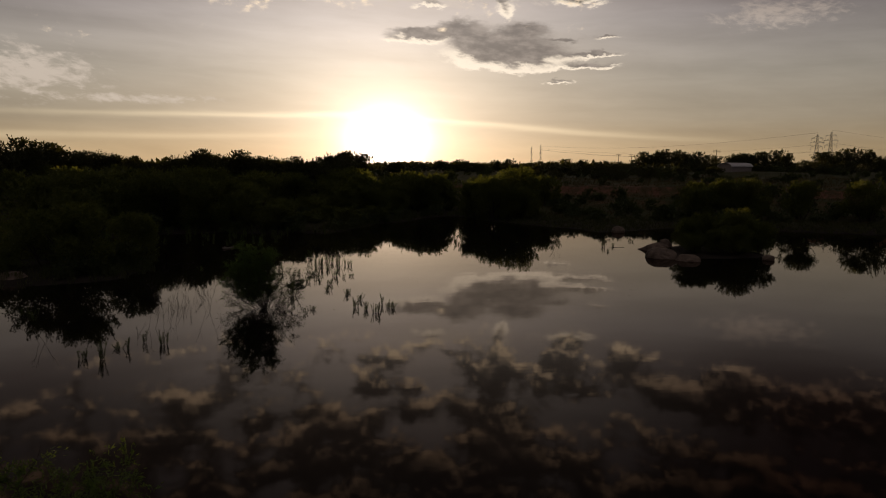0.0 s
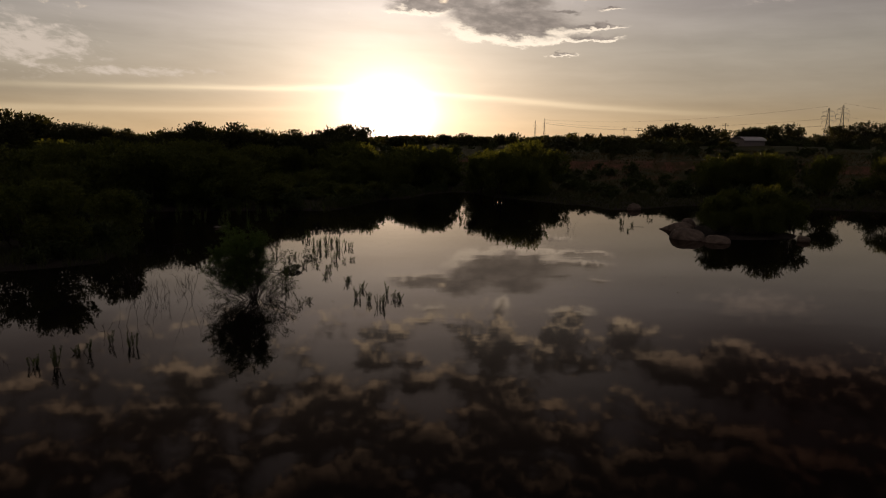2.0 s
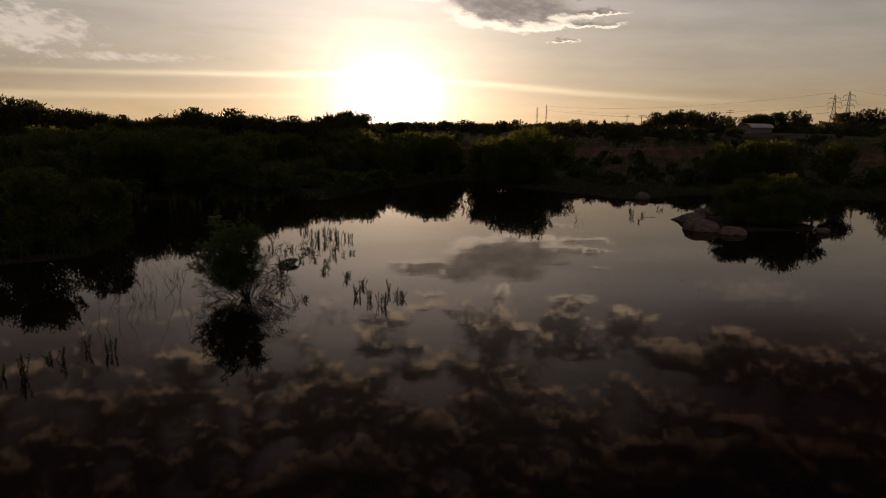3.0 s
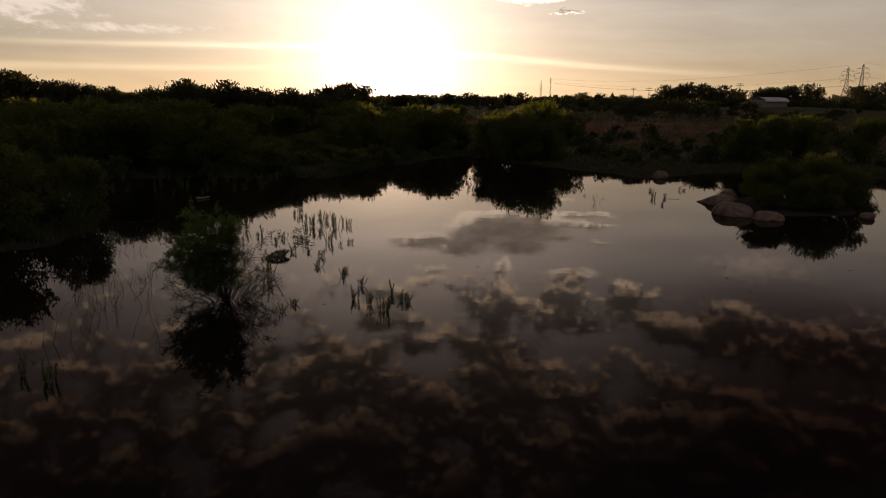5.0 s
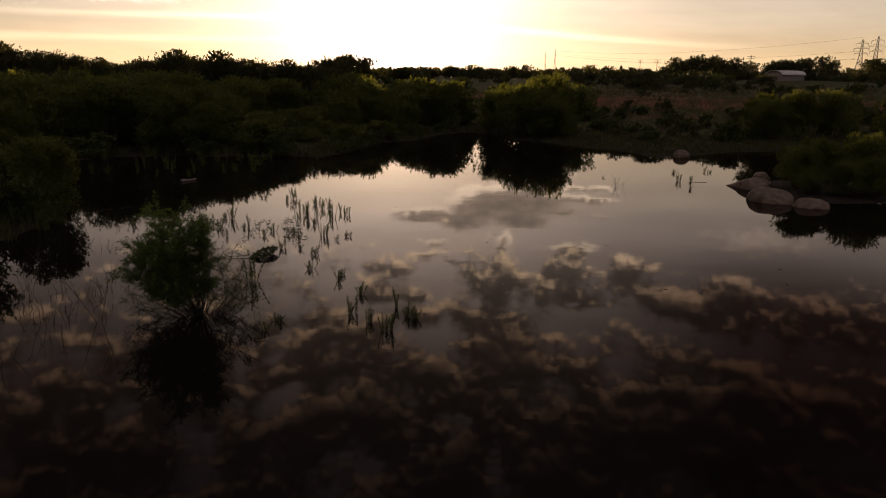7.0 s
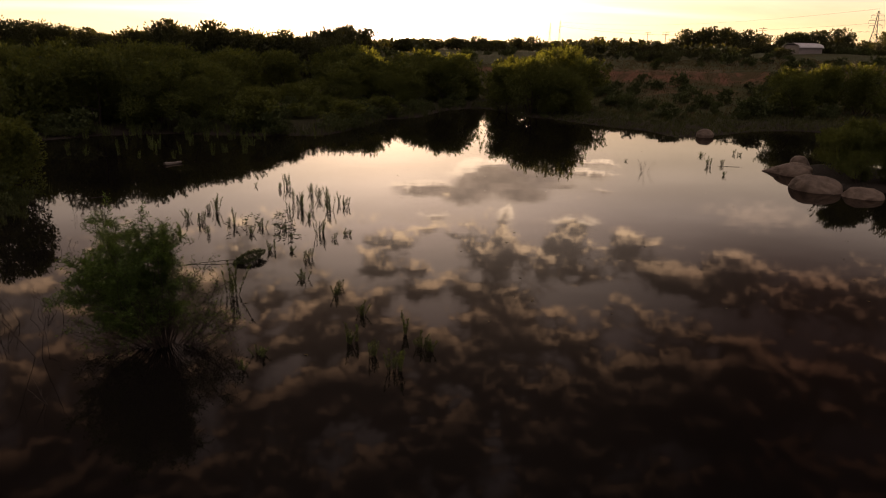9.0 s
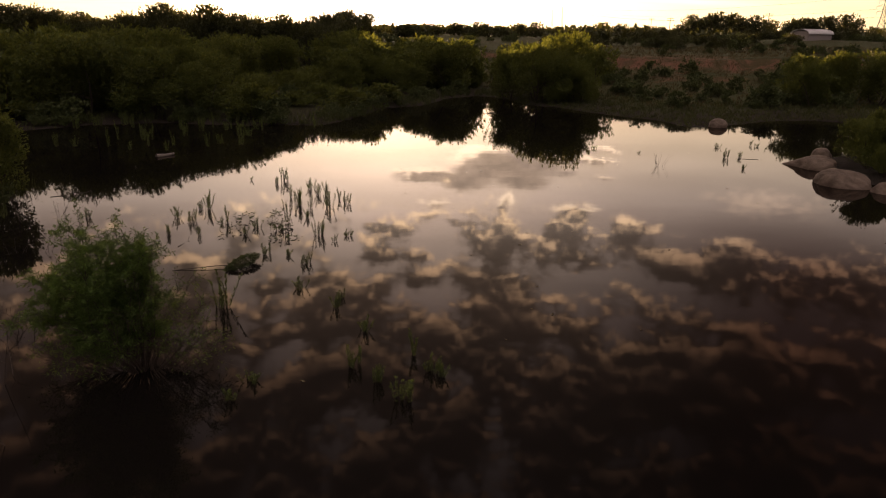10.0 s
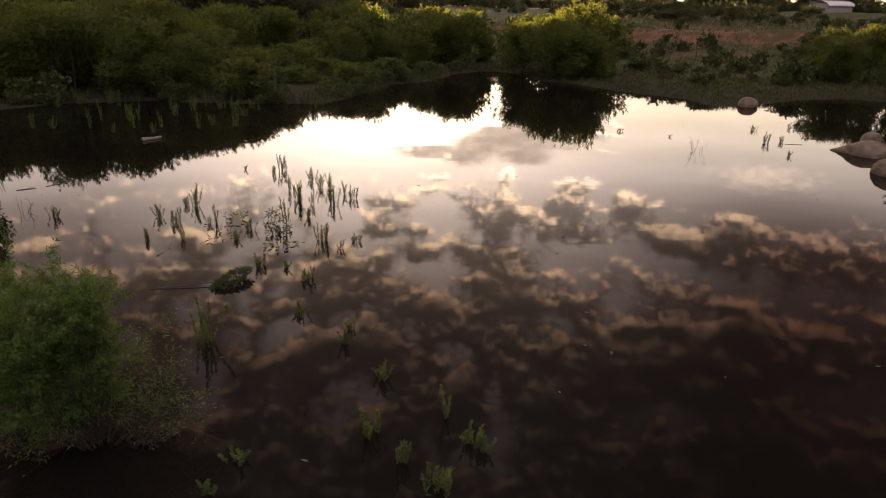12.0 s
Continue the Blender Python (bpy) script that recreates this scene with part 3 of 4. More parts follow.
def canopy_view_cap(x, y):
    """A tree's greatest height above water at (x, y), to fit the camera's view."""
    (ox, oy, oz), table = CANOPY_SEEN_END if y > 64 else CANOPY_SEEN_START
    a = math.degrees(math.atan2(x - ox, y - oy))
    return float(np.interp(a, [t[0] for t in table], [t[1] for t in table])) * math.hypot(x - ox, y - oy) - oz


rng = np.random.default_rng(7)
bank = Kinds([make_tree("bank_willow", "dense rounded green willow on the pond bank", "tree", 20 + k, 6.0, sp, 0.5, lb, 10500, 0.23, 0.12, LEAF_BANK, 4, "willows along the bank", 2)
              for k, (sp, lb) in enumerate([(3.3, 22), (3.8, 26), (3.0, 19), (3.5, 24)])])
# x, y, height above its foot
BANK_TREES = [(-20.53, 49.35, 5.32), (-23.44, 50.46, 4.72), (-18.51, 54.1, 4.44), (-26.41, 47.98, 4.9), (-25.83, 83.91, 7.08), (-29.22, 85.36, 7.33), (-23.26, 89.75, 7.39), (-35.75, 83.21, 7.75),
        (-18.27, 91.22, 6.95), (-20.32, 84.63, 6.64), (-15.9, 84.62, 5.75), (-15.42, 88.99, 6.25), (-10.94, 86.06, 5.43), (-32.62, 76.82, 6.98), (-33.14, 86.1, 7.79), (-15.39, 99.52, 7.75),
        (-21.8, 96.49, 7.49), (-9.34, 97.97, 7.27), (-5.37, 95.68, 6.09), (-3.6, 107.29, 6.93), (-11.73, 110.52, 8.16), (1.12, 113.69, 7.02), (5.36, 110.44, 5.34), (-4.08, 125.38, 9.11),
        (10.9, 116.09, 6.57), (15.1, 121.04, 5.44), (7.84, 123.61, 5.96)]
for x, y, h in BANK_TREES:
    h = min(h, 0.97 * (canopy_view_cap(x, y - (2.2 if y > 64 else 0.0)) - on_ground(x, y)))
    if h < 1.4:
        continue
    wide = max(h, 4.2) / 6.0 * 1.08
    bank.set_out(place_at(x, y, on_ground(x, y) - 0.05, wide, rng.uniform(0, 6.283), h / 6.0 / wide))
for k, (x, y, h) in enumerate([(20.41, 101.87, 7.16), (25.45, 105.9, 8.01), (17.64, 105.62, 6.3), (22.83, 100.62, 6.12), (24.81, 99.7, 4.86)]):
    bank.set_out(place_at(x, y, on_ground(x, y) - 0.05, h / 6.0, rng.uniform(0, 6.283)), (1, 3, 0, 1, 3)[k], "bright-topped green willow at the water's edge, catching the low sun")
for x, y, h in [(49.89, 92.54, 4.87), (52.22, 97.03, 5.59), (55.8, 96.27, 5.8), (57.43, 91.79, 5.96), (64.15, 88.84, 5.7), (71.09, 84.5, 6.07), (78.97, 80.25, 6.22), (86.4, 74.71, 5.82)]:
    bank.set_out(place_at(x, y, on_ground(x, y) - 0.05, h / 6.0, rng.uniform(0, 6.283)))
for x, y, h in [(30.66, 58.26, 2.99), (29.86, 56.1, 2.05), (33.01, 60.32, 3.42), (35.5, 58.27, 4.02), (31.96, 55.47, 2.36), (37.1, 60.84, 3.32), (33.98, 55.22, 2.76), (36.97, 56.49, 3.08),
        (33.03, 62.91, 2.71), (35.46, 62.14, 3.12)]:
    bank.set_out(place_at(x, y, on_ground(x, y) - 0.05, h / 6.0, rng.uniform(0, 6.283), 1.0), None, "low green willow bush on the rocky islet", "willows on the islet")

thicket = Kinds([make_tree("thicket_tree", "dark green willow crowded in the thicket behind the shore", "tree", 30 + k, 6.0, 3.6, 0.2, 18, 2500, 0.44, 0.25, LEAF_BANK, 2, "trees of the thicket", 2) for k in range(3)])
spots = []
for k in range(4000):
    x, y = rng.uniform(-84, 17), rng.uniform(46, 142)
    sd = float(signed(POND, np.array([x]), np.array([y]))[0])
    if sd < 1.6 or any((x - a) ** 2 + (y - b) ** 2 < 17 for a, b in spots) or any((x - a) ** 2 + (y - b) ** 2 < 9 for a, b, _ in BANK_TREES):
        continue
    if x > 8 and y > 98 and x + (y - 98) * 0.3 > 12:
        continue
    if x < -30 and y < 64 and sd < 5:
        continue
    spots.append((x, y))
    z = on_ground(x, y)
    top = min(9.6, 5.2 + 0.034 * (y - 48) + rng.uniform(-0.9, 0.9) + (0.5 if x < -25 else 0))
    h = min(max(2.6, top - z), 0.95 * (canopy_view_cap(x, y - 2.6) - z))
    if h < 1.3:
        spots.pop()
        continue
    thicket.set_out(place_at(x, y, z - 0.05, max(h, 4.2) / 5.6, rng.uniform(0, 6.283), h / max(h, 4.2) * 5.6 / 6.0))
    if len(spots) >= 120:
        break

for k in range(26):
    x, y = rng.uniform(-1, 36), rng.uniform(117, 137)
    z = on_ground(x, y)
    h = min(7.6 + rng.uniform(-0.7, 0.3), canopy_view_cap(x, y - 2.6)) - z
    if h > 1.6:
        thicket.set_out(place_at(x, y, z - 0.05, max(h, 3.4) / 5.6, rng.uniform(0, 6.283), h / max(h, 3.4) * 5.6 / 6.0))

far = Kinds([make_tree("far_tree", "dark broad-crowned tree standing on the far skyline", "tree", 40 + k, 7.0, sp, 0.9, lb, 1300, 0.62, 0.34, LEAF_FAR, 1, "trees on the skyline")
             for k, (sp, lb) in enumerate([(3.9, 14), (4.6, 17), (3.4, 12), (4.3, 16)])])
# x, y, height of the top
SKYLINE_A = [(-55.54, 113.8, 13.21), (-58.77, 114.07, 11.61), (-54.92, 125.31, 12.35), (-53.45, 130.98, 11.49), (-51.71, 133.15, 11.63), (-44.05, 130.26, 10.46), (-42.66, 135.93, 9.61), (-34.42, 123.75, 10.48),
        (-30.23, 123.44, 11.61), (-28.77, 125.66, 10.59), (-24.14, 117.25, 10.71), (-21.27, 117.06, 11.21), (-19.84, 119.3, 10.51), (-16.92, 128.41, 10.48), (-13.42, 130.56, 10.61), (-9.8, 133.89, 10.14),
        (-7.18, 147.1, 11.88), (-5.15, 189.18, 13.74), (-0.71, 196.85, 13.36), (11.21, 237.65, 11.74), (20.43, 248.41, 12.1), (28.06, 246.97, 12.51), (35.98, 248.56, 12.98), (44.42, 258.35, 12.02)]
SKYLINE_B = [(54.57, 241.95, 13.11), (63.34, 246.18, 11.73), (70.01, 222.21, 12.81), (78.31, 228.43, 12.8), (89.3, 234.85, 12.56), (100.65, 235.61, 12.94), (101.08, 224.18, 14.7), (103.71, 218.64, 16.37),
        (110.87, 222.59, 16.21), (120.12, 225.57, 15.81), (125.99, 228.31, 14.89), (141.09, 238.58, 15.14), (147.19, 239.04, 15.65), (146.92, 227.61, 16.17), (153.3, 228.08, 16.9), (158.91, 230.82, 15.76),
        (175.43, 241.27, 13.11), (182.29, 236.02, 15.02), (174.62, 218.24, 17.39), (181.19, 218.72, 17.05), (191.49, 225.25, 14.87), (191.92, 219.55, 14.75)]
companions = [(x + rng.uniform(-5, 5), y + rng.uniform(4, 14), top - rng.uniform(0.3, 1.4)) for x, y, top in SKYLINE_B for _ in range(2)]
companions += [(x + rng.uniform(-3, 3), y + rng.uniform(1, 7), top - rng.uniform(0.2, 0.9)) for x, y, top in SKYLINE_A for _ in range(2)]
near_line = Kinds([make_tree("skyline_tree", "dark round-crowned tree on the rise behind the pond", "tree", 80 + k, 7.0, sp, 0.7, lb, 2300, 0.40, 0.22, LEAF_FAR, 1, "trees on the skyline")
                   for k, (sp, lb) in enumerate([(3.6, 15), (4.2, 18), (3.3, 13)])])
for x, y, top in SKYLINE_A + SKYLINE_B + companions:
    z = on_ground(x, y)
    s = max(2.2, 0.97 * (top - z)) / 7.0
    (near_line if y < 150 else far).set_out(place_at(x, y, z - 0.05, max(s, 0.75), rng.uniform(0, 6.283), s / max(s, 0.75)))
for k in range(70):
    x = rng.uniform(66, 215)
    y = rng.uniform(178, 216)
    if abs(x - 103) < 12 and y < 176:
        continue
    z = on_ground(x, y)
    h = rng.uniform(1.4, 3.4)
    far.set_out(place_at(x, y, z - 0.05, 0.55, rng.uniform(0, 6.283), h / 7.0 / 0.55))
for k in range(75):
    x, y = rng.uniform(36, 130), rng.uniform(146, 182)
    if abs(x - 100) < 10 and y < 174:
        continue
    h = rng.uniform(1.3, 2.3)
    far.set_out(place_at(x, y, on_ground(x, y) - 0.05, 0.42, rng.uniform(0, 6.283), h / 7.0 / 0.42), None, "low dark scrub tree on the rise above the red scarp")
# the scrub woodland between and beyond them
for k in range(80):
    t = rng.uniform(0, 1)
    x = -85 + 300 * t + rng.normal() * 4
    y = 140 + 75 * np.exp(-((x - 22) / 45.0) ** 2) + 120 * np.clip((x - 5) / 150, 0, 1) + rng.uniform(0, 65)
    z = on_ground(x, y)
    top = 9.7 + 0.016 * (y - 150) + rng.uniform(-1.4, 0.7)
    s = max(2.4, top - z) / 7.0
    far.set_out(place_at(x, y, z - 0.05, max(s, 0.8), rng.uniform(0, 6.283), s / max(s, 0.8)))

shrub = Kinds([make_tree("shrub", "low dark green scrub bush on the slope", "bush", 60 + k, 1.8, 1.4, 0.05, 10, 750, 0.25, 0.13, LEAF_SHRUB, 3, "scrub on the slope", 0) for k in range(3)])
for k in range(72):
    x, y = rng.uniform(21, 105), rng.uniform(76, 140)
    if float(signed(POND, np.array([x]), np.array([y]))[0]) < 7.0 or x < 29:
        continue
    h = rng.uniform(0.5, 1.25)
    shrub.set_out(place_at(x, y, on_ground(x, y) - 0.05, h, rng.uniform(0, 6.283), rng.uniform(0.7, 1.0)))
for k in range(60):
    x, y = rng.uniform(-38, 14), rng.uniform(54, 118)
    if float(signed(POND, np.array([x]), np.array([y]))[0]) < 1.0:
        continue
    h = min(rng.uniform(0.6, 1.3), 0.5 * (canopy_view_cap(x, y - 1.5) - on_ground(x, y)))
    if h > 0.3:
        shrub.set_out(place_at(x, y, on_ground(x, y) - 0.05, h, rng.uniform(0, 6.283), rng.uniform(0.8, 1.1)))


for k in range(900):
    x, y = rng.uniform(-36, 15), rng.uniform(46, 116)
    sd = float(signed(POND, np.array([x]), np.array([y]))[0])
    if not 0.2 < sd < 2.6:
        continue
    h = min(rng.uniform(0.55, 1.15), 0.5 * (canopy_view_cap(x, y - 1.5) - on_ground(x, y)))
    if h > 0.3:
        shrub.set_out(place_at(x, y, on_ground(x, y) - 0.08, h, rng.uniform(0, 6.283), rng.uniform(0.8, 1.1)), None, "low dark bush hanging over the water's edge", "bushes along the dark shore")
for k in range(36):
    x, y = rng.uniform(14, 125), rng.uniform(136, 182)
    shrub.set_out(place_at(x, y, on_ground(x, y) - 0.05, rng.uniform(0.9, 2.0), rng.uniform(0, 6.283), rng.uniform(0.5, 0.8)))
for k in range(32):
    x, y = rng.uniform(-6, 42), rng.uniform(140, 205)
    shrub.set_out(place_at(x, y, on_ground(x, y) - 0.05, rng.uniform(0.9, 1.6), rng.uniform(0, 6.283), rng.uniform(0.6, 0.9)))
for k in range(76):
    x, y = rng.uniform(29, 75), rng.uniform(85, 122)
    if float(signed(POND, np.array([x]), np.array([y]))[0]) < 7.0:
        continue
    shrub.set_out(place_at(x, y, on_ground(x, y) - 0.05, rng.uniform(0.8, 1.6), rng.uniform(0, 6.283), rng.uniform(0.6, 0.95)))


def make_water_willow(name, label, seed, lobes):
    """A young willow: thin stems fan out from one foot into leafy lobes (centre, radius, stems, leaves on a twig)."""
    rng = np.random.default_rng(seed)
    tree = thing(name, label, "tree")
    twigs = Shape()
    pts, ways = [], []
    for centre, radius, stems, dense in lobes:
        centre = np.array(centre)
        for k in range(stems):
            d = rng.normal(size=3)
            d *= rng.uniform(0.45, 1.0) / np.linalg.norm(d)
            tip = centre + d * radius
            tip[2] = max(tip[2], 0.15)
            a = rng.uniform(0, 6.283)
            foot = np.array([0.10 * np.cos(a), 0.10 * np.sin(a), -0.3])
            reach = np.linalg.norm(tip - foot)
            knee = foot * 0.55 + tip * 0.45 + np.array([0, 0, -0.10 * reach]) + rng.normal(size=3) * 0.06 * reach
            u = np.linspace(0, 1, 12)[:, None]
            main = foot * (1 - u) ** 2 + 2 * knee * u * (1 - u) + tip * u ** 2 + rng.normal(size=(12, 3)) * 0.012 * reach * u
            stem = Shape()
            stem.tube(main, 0.006 + 0.0036 * reach, 0.004, 6)
            part("stem", stem.verts(), stem.f, BARK, tree, smooth=True)
            for q in range(9):
                i = int(rng.integers(4, 12))
                out = main[i] - main[i - 1]
                out = out / np.linalg.norm(out) + rng.normal(size=3) * 0.55 + [0, 0, 0.15]
                side = wander(main[i], out, radius * rng.uniform(0.35, 0.75) * (0.6 + 0.06 * i), 6, rng, 0.4, 0.15)
                twigs.tube(side, 0.0075, 0.003, 4)
                for w in range(7):
                    j = int(rng.integers(1, 7))
                    e = side[j] - side[j - 1]
                    e = e / np.linalg.norm(e) + rng.normal(size=3) * 0.6
                    tw = wander(side[j], e, rng.uniform(0.20, 0.48), 5, rng, 0.35, -0.25)
                    twigs.tube(tw, 0.0035, 0.0015, 3)
                    n = int(dense * np.clip((i - 3) / 5.0, 0.06, 1.0) * rng.uniform(0.35, 1.5))
                    if n:
                        u2 = rng.uniform(0.1, 4.99, n)
                        lo = u2.astype(int)
                        p = tw[lo] + (tw[lo + 1] - tw[lo]) * (u2 - lo)[:, None]
                        pts.append(p + rng.normal(size=(n, 3)) * 0.03)
                        ways.append((tw[lo + 1] - tw[lo]) * 9 + rng.normal(size=(n, 3)) * 0.6 + [0, 0, -0.25])
    part("twig_mass", twigs.verts(), twigs.f, BARK, tree, kind="stuff")
    p, w = np.concatenate(pts), np.concatenate(ways)
    keep = p[:, 2] > 0.02
    v, f = leaf_quads(p[keep], w[keep], 0.105, 0.021, rng)
    part("leaves", v, f, LEAF_WILLOW, tree, kind="stuff")
    return tree


willow = make_water_willow("water_willow", "young green willow with many thin stems rising from the pond", 101, [
    ((-1.55, 0.0, 2.35), 0.85, 8, 38), ((-0.95, -0.5, 2.75), 0.80, 8, 38), ((-0.9, 0.6, 3.1), 0.75, 7, 36), ((-2.0, 0.3, 1.75), 0.60, 5, 30), ((-0.1, 0.2, 3.25), 0.72, 7, 30), ((0.50, -0.1, 2.95), 0.60, 6, 24),
    ((0.05, 0.0, 1.9), 0.8, 6, 4), ((1.35, 0.1, 1.35), 0.55, 7, 3), ((1.9, -0.2, 0.75), 0.40, 5, 2), ((-2.1, -0.4, 0.8), 0.55, 6, 3), ((-0.7, -0.9, 1.5), 0.6, 6, 3), ((0.8, 0.9, 1.6), 0.6, 5, 4)])
willow.matrix_basis = place_at(-5.5, 35.85, 0.0, 0.93, 0.0, 0.95)
near_willow = make_water_willow("shore_willow", "feathery willow top beside the near shore", 102, [
    ((0.0, 0.0, 2.6), 1.0, 8, 22), ((-0.9, 0.3, 2.3), 0.9, 7, 22), ((0.8, 0.1, 2.35), 0.75, 7, 22), ((-1.9, 0.0, 1.7), 0.8, 6, 20), ((0.2, -0.9, 1.8), 0.8, 6, 20), ((1.25, 0.0, 1.7), 0.6, 4, 18)])
near_willow.matrix_basis = place_at(-4.8, 10.2, on_ground(-4.8, 10.2), 0.92)

# ---- shoots and reeds in the water ----


def make_shoots(name, label, seed, stems, height, spread, leafy):
    rng = np.random.default_rng(seed)
    tuft = thing(name, label, "reeds", "leafy shoots in the pond")
    pts, ways = [], []
    for k in range(stems):
        a, r = rng.uniform(0, 6.283), spread * rng.uniform(0, 1) ** 0.5
        h = height * rng.uniform(0.42, 1.12)
        main = wander((r * np.cos(a), r * np.sin(a), -0.25), (rng.normal() * 0.085, rng.normal() * 0.085, 1), h + 0.25, 7, rng, 0.09)
        st = Shape()
        st.tube(main, 0.010, 0.003, 4)
        part("stem", st.verts(), st.f, BARK, tuft)
        n = int(leafy * h)
        u = rng.uniform(1.2, 6.99, n)
        lo = u.astype(int)
        p = main[lo] + (main[lo + 1] - main[lo]) * (u - lo)[:, None]
        keep = p[:, 2] > 0.0
        pts.append(p[keep])
        b = rng.uniform(0, 6.283, n)
        ways.append(np.stack([np.cos(b) * 0.5, np.sin(b) * 0.5, np.full(n, 1.0)], 1)[keep] + rng.normal(size=(keep.sum(), 3)) * 0.15)
    v, f = leaf_quads(np.concatenate(pts), np.concatenate(ways), 0.115, 0.016, rng)
    part("leaves", v, f, LEAF_REED, tuft, kind="stuff")
    return tuft


shoots = Kinds([make_shoots("shoots", "upright leafy green shoots standing in the water", 200 + k, n, 1.0, sp, lf)
                for k, (n, sp, lf) in enumerate([(7, 0.13, 85), (11, 0.22, 80), (4, 0.06, 95), (9, 0.17, 85)])])
# x, y, height
SHOOTS_FAR = [(-5.19, 56.28, 0.41), (-4.87, 57.18, 0.73), (-4.07, 53.25, 0.62), (-3.67, 52, 0.72), (-3.46, 51.5, 0.82), (-3.23, 55.14, 0.52), (-2.96, 51.13, 0.51), (-2.73, 53.76, 0.62),
        (-2.42, 53.63, 0.72), (-2.04, 51.13, 0.72), (-1.71, 52.63, 0.51), (-1.31, 51.88, 0.51), (-2.97, 49.4, 0.41), (-2.29, 46.71, 0.61), (-3.69, 48.66, 0.92), (-3.9, 47.55, 0.3),
        (-3.12, 44.16, 0.25), (-2.42, 43.2, 0.35), (-1.59, 45.86, 0.25), (-1.08, 46.47, 0.25), (-5.12, 46.94, 0.35), (-4.81, 47.92, 0.36), (-6.23, 48.77, 0.61), (-7.56, 51.12, 0.82)]
SHOOTS_MID = [(-7.87, 51.24, 0.36), (-7.66, 48.89, 0.51), (-6.95, 47.06, 0.35), (-8.48, 49.75, 0.51), (-8.16, 47.18, 0.41), (-12.36, 49.87, 0.41), (-6.64, 57.3, 0.21), (-3.92, 44.4, 0.4),
        (-1.06, 40, 0.28), (-2.35, 40.94, 0.3), (-6.44, 48.65, 0.25), (24.22, 63.69, 0.63), (25.38, 63.82, 0.42), (26.01, 68.06, 0.32), (29.26, 69.13, 0.37), (29.31, 68.46, 0.26),
        (23.22, 59.66, 0.31), (16.16, 67.65, 0.21), (18.79, 65.66, 0.16), (-11.29, 26.59, 0.39), (-10.42, 26.37, 0.77), (-10.34, 27.92, 0.24), (-9.66, 28.93, 0.49)]
SHOOTS_NEAR = [(-8.69, 28.38, 0.58), (-17.7, 35.03, 0.4), (-16.49, 33.77, 0.59), (-9.95, 27.82, 0.48), (-0.55, 35.6, 0.55), (-0.07, 34.8, 0.48),
               (0.45, 34.0, 0.55), (0.86, 36.1, 0.58), (1.22, 35.15, 0.42), (1.50, 34.95, 0.34), (-3.0, 35.1, 0.24), (-3.22, 34.25, 0.32), (-0.4, 37.6, 0.40),
               (-1.24, 39.27, 0.4), (41.02, 62.66, 0.52), (43.32, 64.63, 0.63), (45.12, 66.61, 0.52), (47.57, 65.29, 0.63)]
for x, y, h in SHOOTS_FAR + SHOOTS_MID + SHOOTS_NEAR:
    wide = 0.85 + 0.25 * h
    shoots.set_out(place_at(x, y, 0.0, wide, rng.uniform(0, 6.283), h / wide))


for k in range(55):
    x, y = rng.uniform(-28, -4), rng.uniform(66, 82.5)
    sd = float(signed(POND, np.array([x]), np.array([y]))[0])
    if sd > 0.2 or sd < -14 or y < 80.5 - (x + 4) * 0.05 - 11 * (x < -9) - 3:
        continue
    h = rng.uniform(0.5, 1.05)
    shoots.set_out(place_at(x, y, 0.0, 0.9 + 0.3 * h, rng.uniform(0, 6.283), h))


def make_dead_twigs(x, y, height, seed, count, lean=0.3, thick=0.010, label="thin bare dead stems leaning out of the water"):
    rng = np.random.default_rng(seed)
    t = thing("dead_branch", label, "dead branch", "dead stems in the pond")
    t.matrix_basis = place_at(x, y, 0)
    for k in range(count):
        way = (rng.normal() * lean, rng.normal() * lean, 1)
        main = wander((rng.normal() * 0.12, rng.normal() * 0.12, -0.25), way, height * rng.uniform(0.7, 1.1) + 0.25, 8, rng, 0.35)
        s = Shape()
        s.tube(main, thick, thick * 0.3, 5)
        stem = part("stem", s.verts(), s.f, DEAD, t)
        for q in range(4):
            i = rng.integers(3, 8)
            s = Shape()
            s.tube(wander(main[i], main[i] - main[i - 1] + rng.normal(size=3) * 0.12, height * rng.uniform(0.12, 0.3), 4, rng, 0.3), thick * 0.5, thick * 0.2, 4)
            part("twig", s.verts(), s.f, DEAD, stem)


for k, (x, y, h, n) in enumerate([(-8.52, 35.53, 1.97, 3), (-9.9, 35.41, 1.18, 3), (-10.07, 31.41, 1.66, 2), (-9.79, 32.66, 0.98, 2), (-9.92, 37.62, 1.09, 4), (-9.94, 40.79, 0.7, 4), (-7.04, 33.24, 0.69, 2), (-10.35, 30.28, 0.68, 3), (-10.11, 36.57, 0.89, 4), (-9.33, 38.44, 0.89, 4), (-13.6, 50.48, 0.82, 5), (-14.7, 49.37, 1.02, 7), (-13.94, 29.02, 1.27, 3), (18.22, 61.07, 0.94, 9), (-11.91, 38.31, 1.19, 5)]):
    make_dead_twigs(x, y, h, 300 + k, n, 0.13 if x > 0 else 0.28, 0.006 if x > 0 else 0.009)


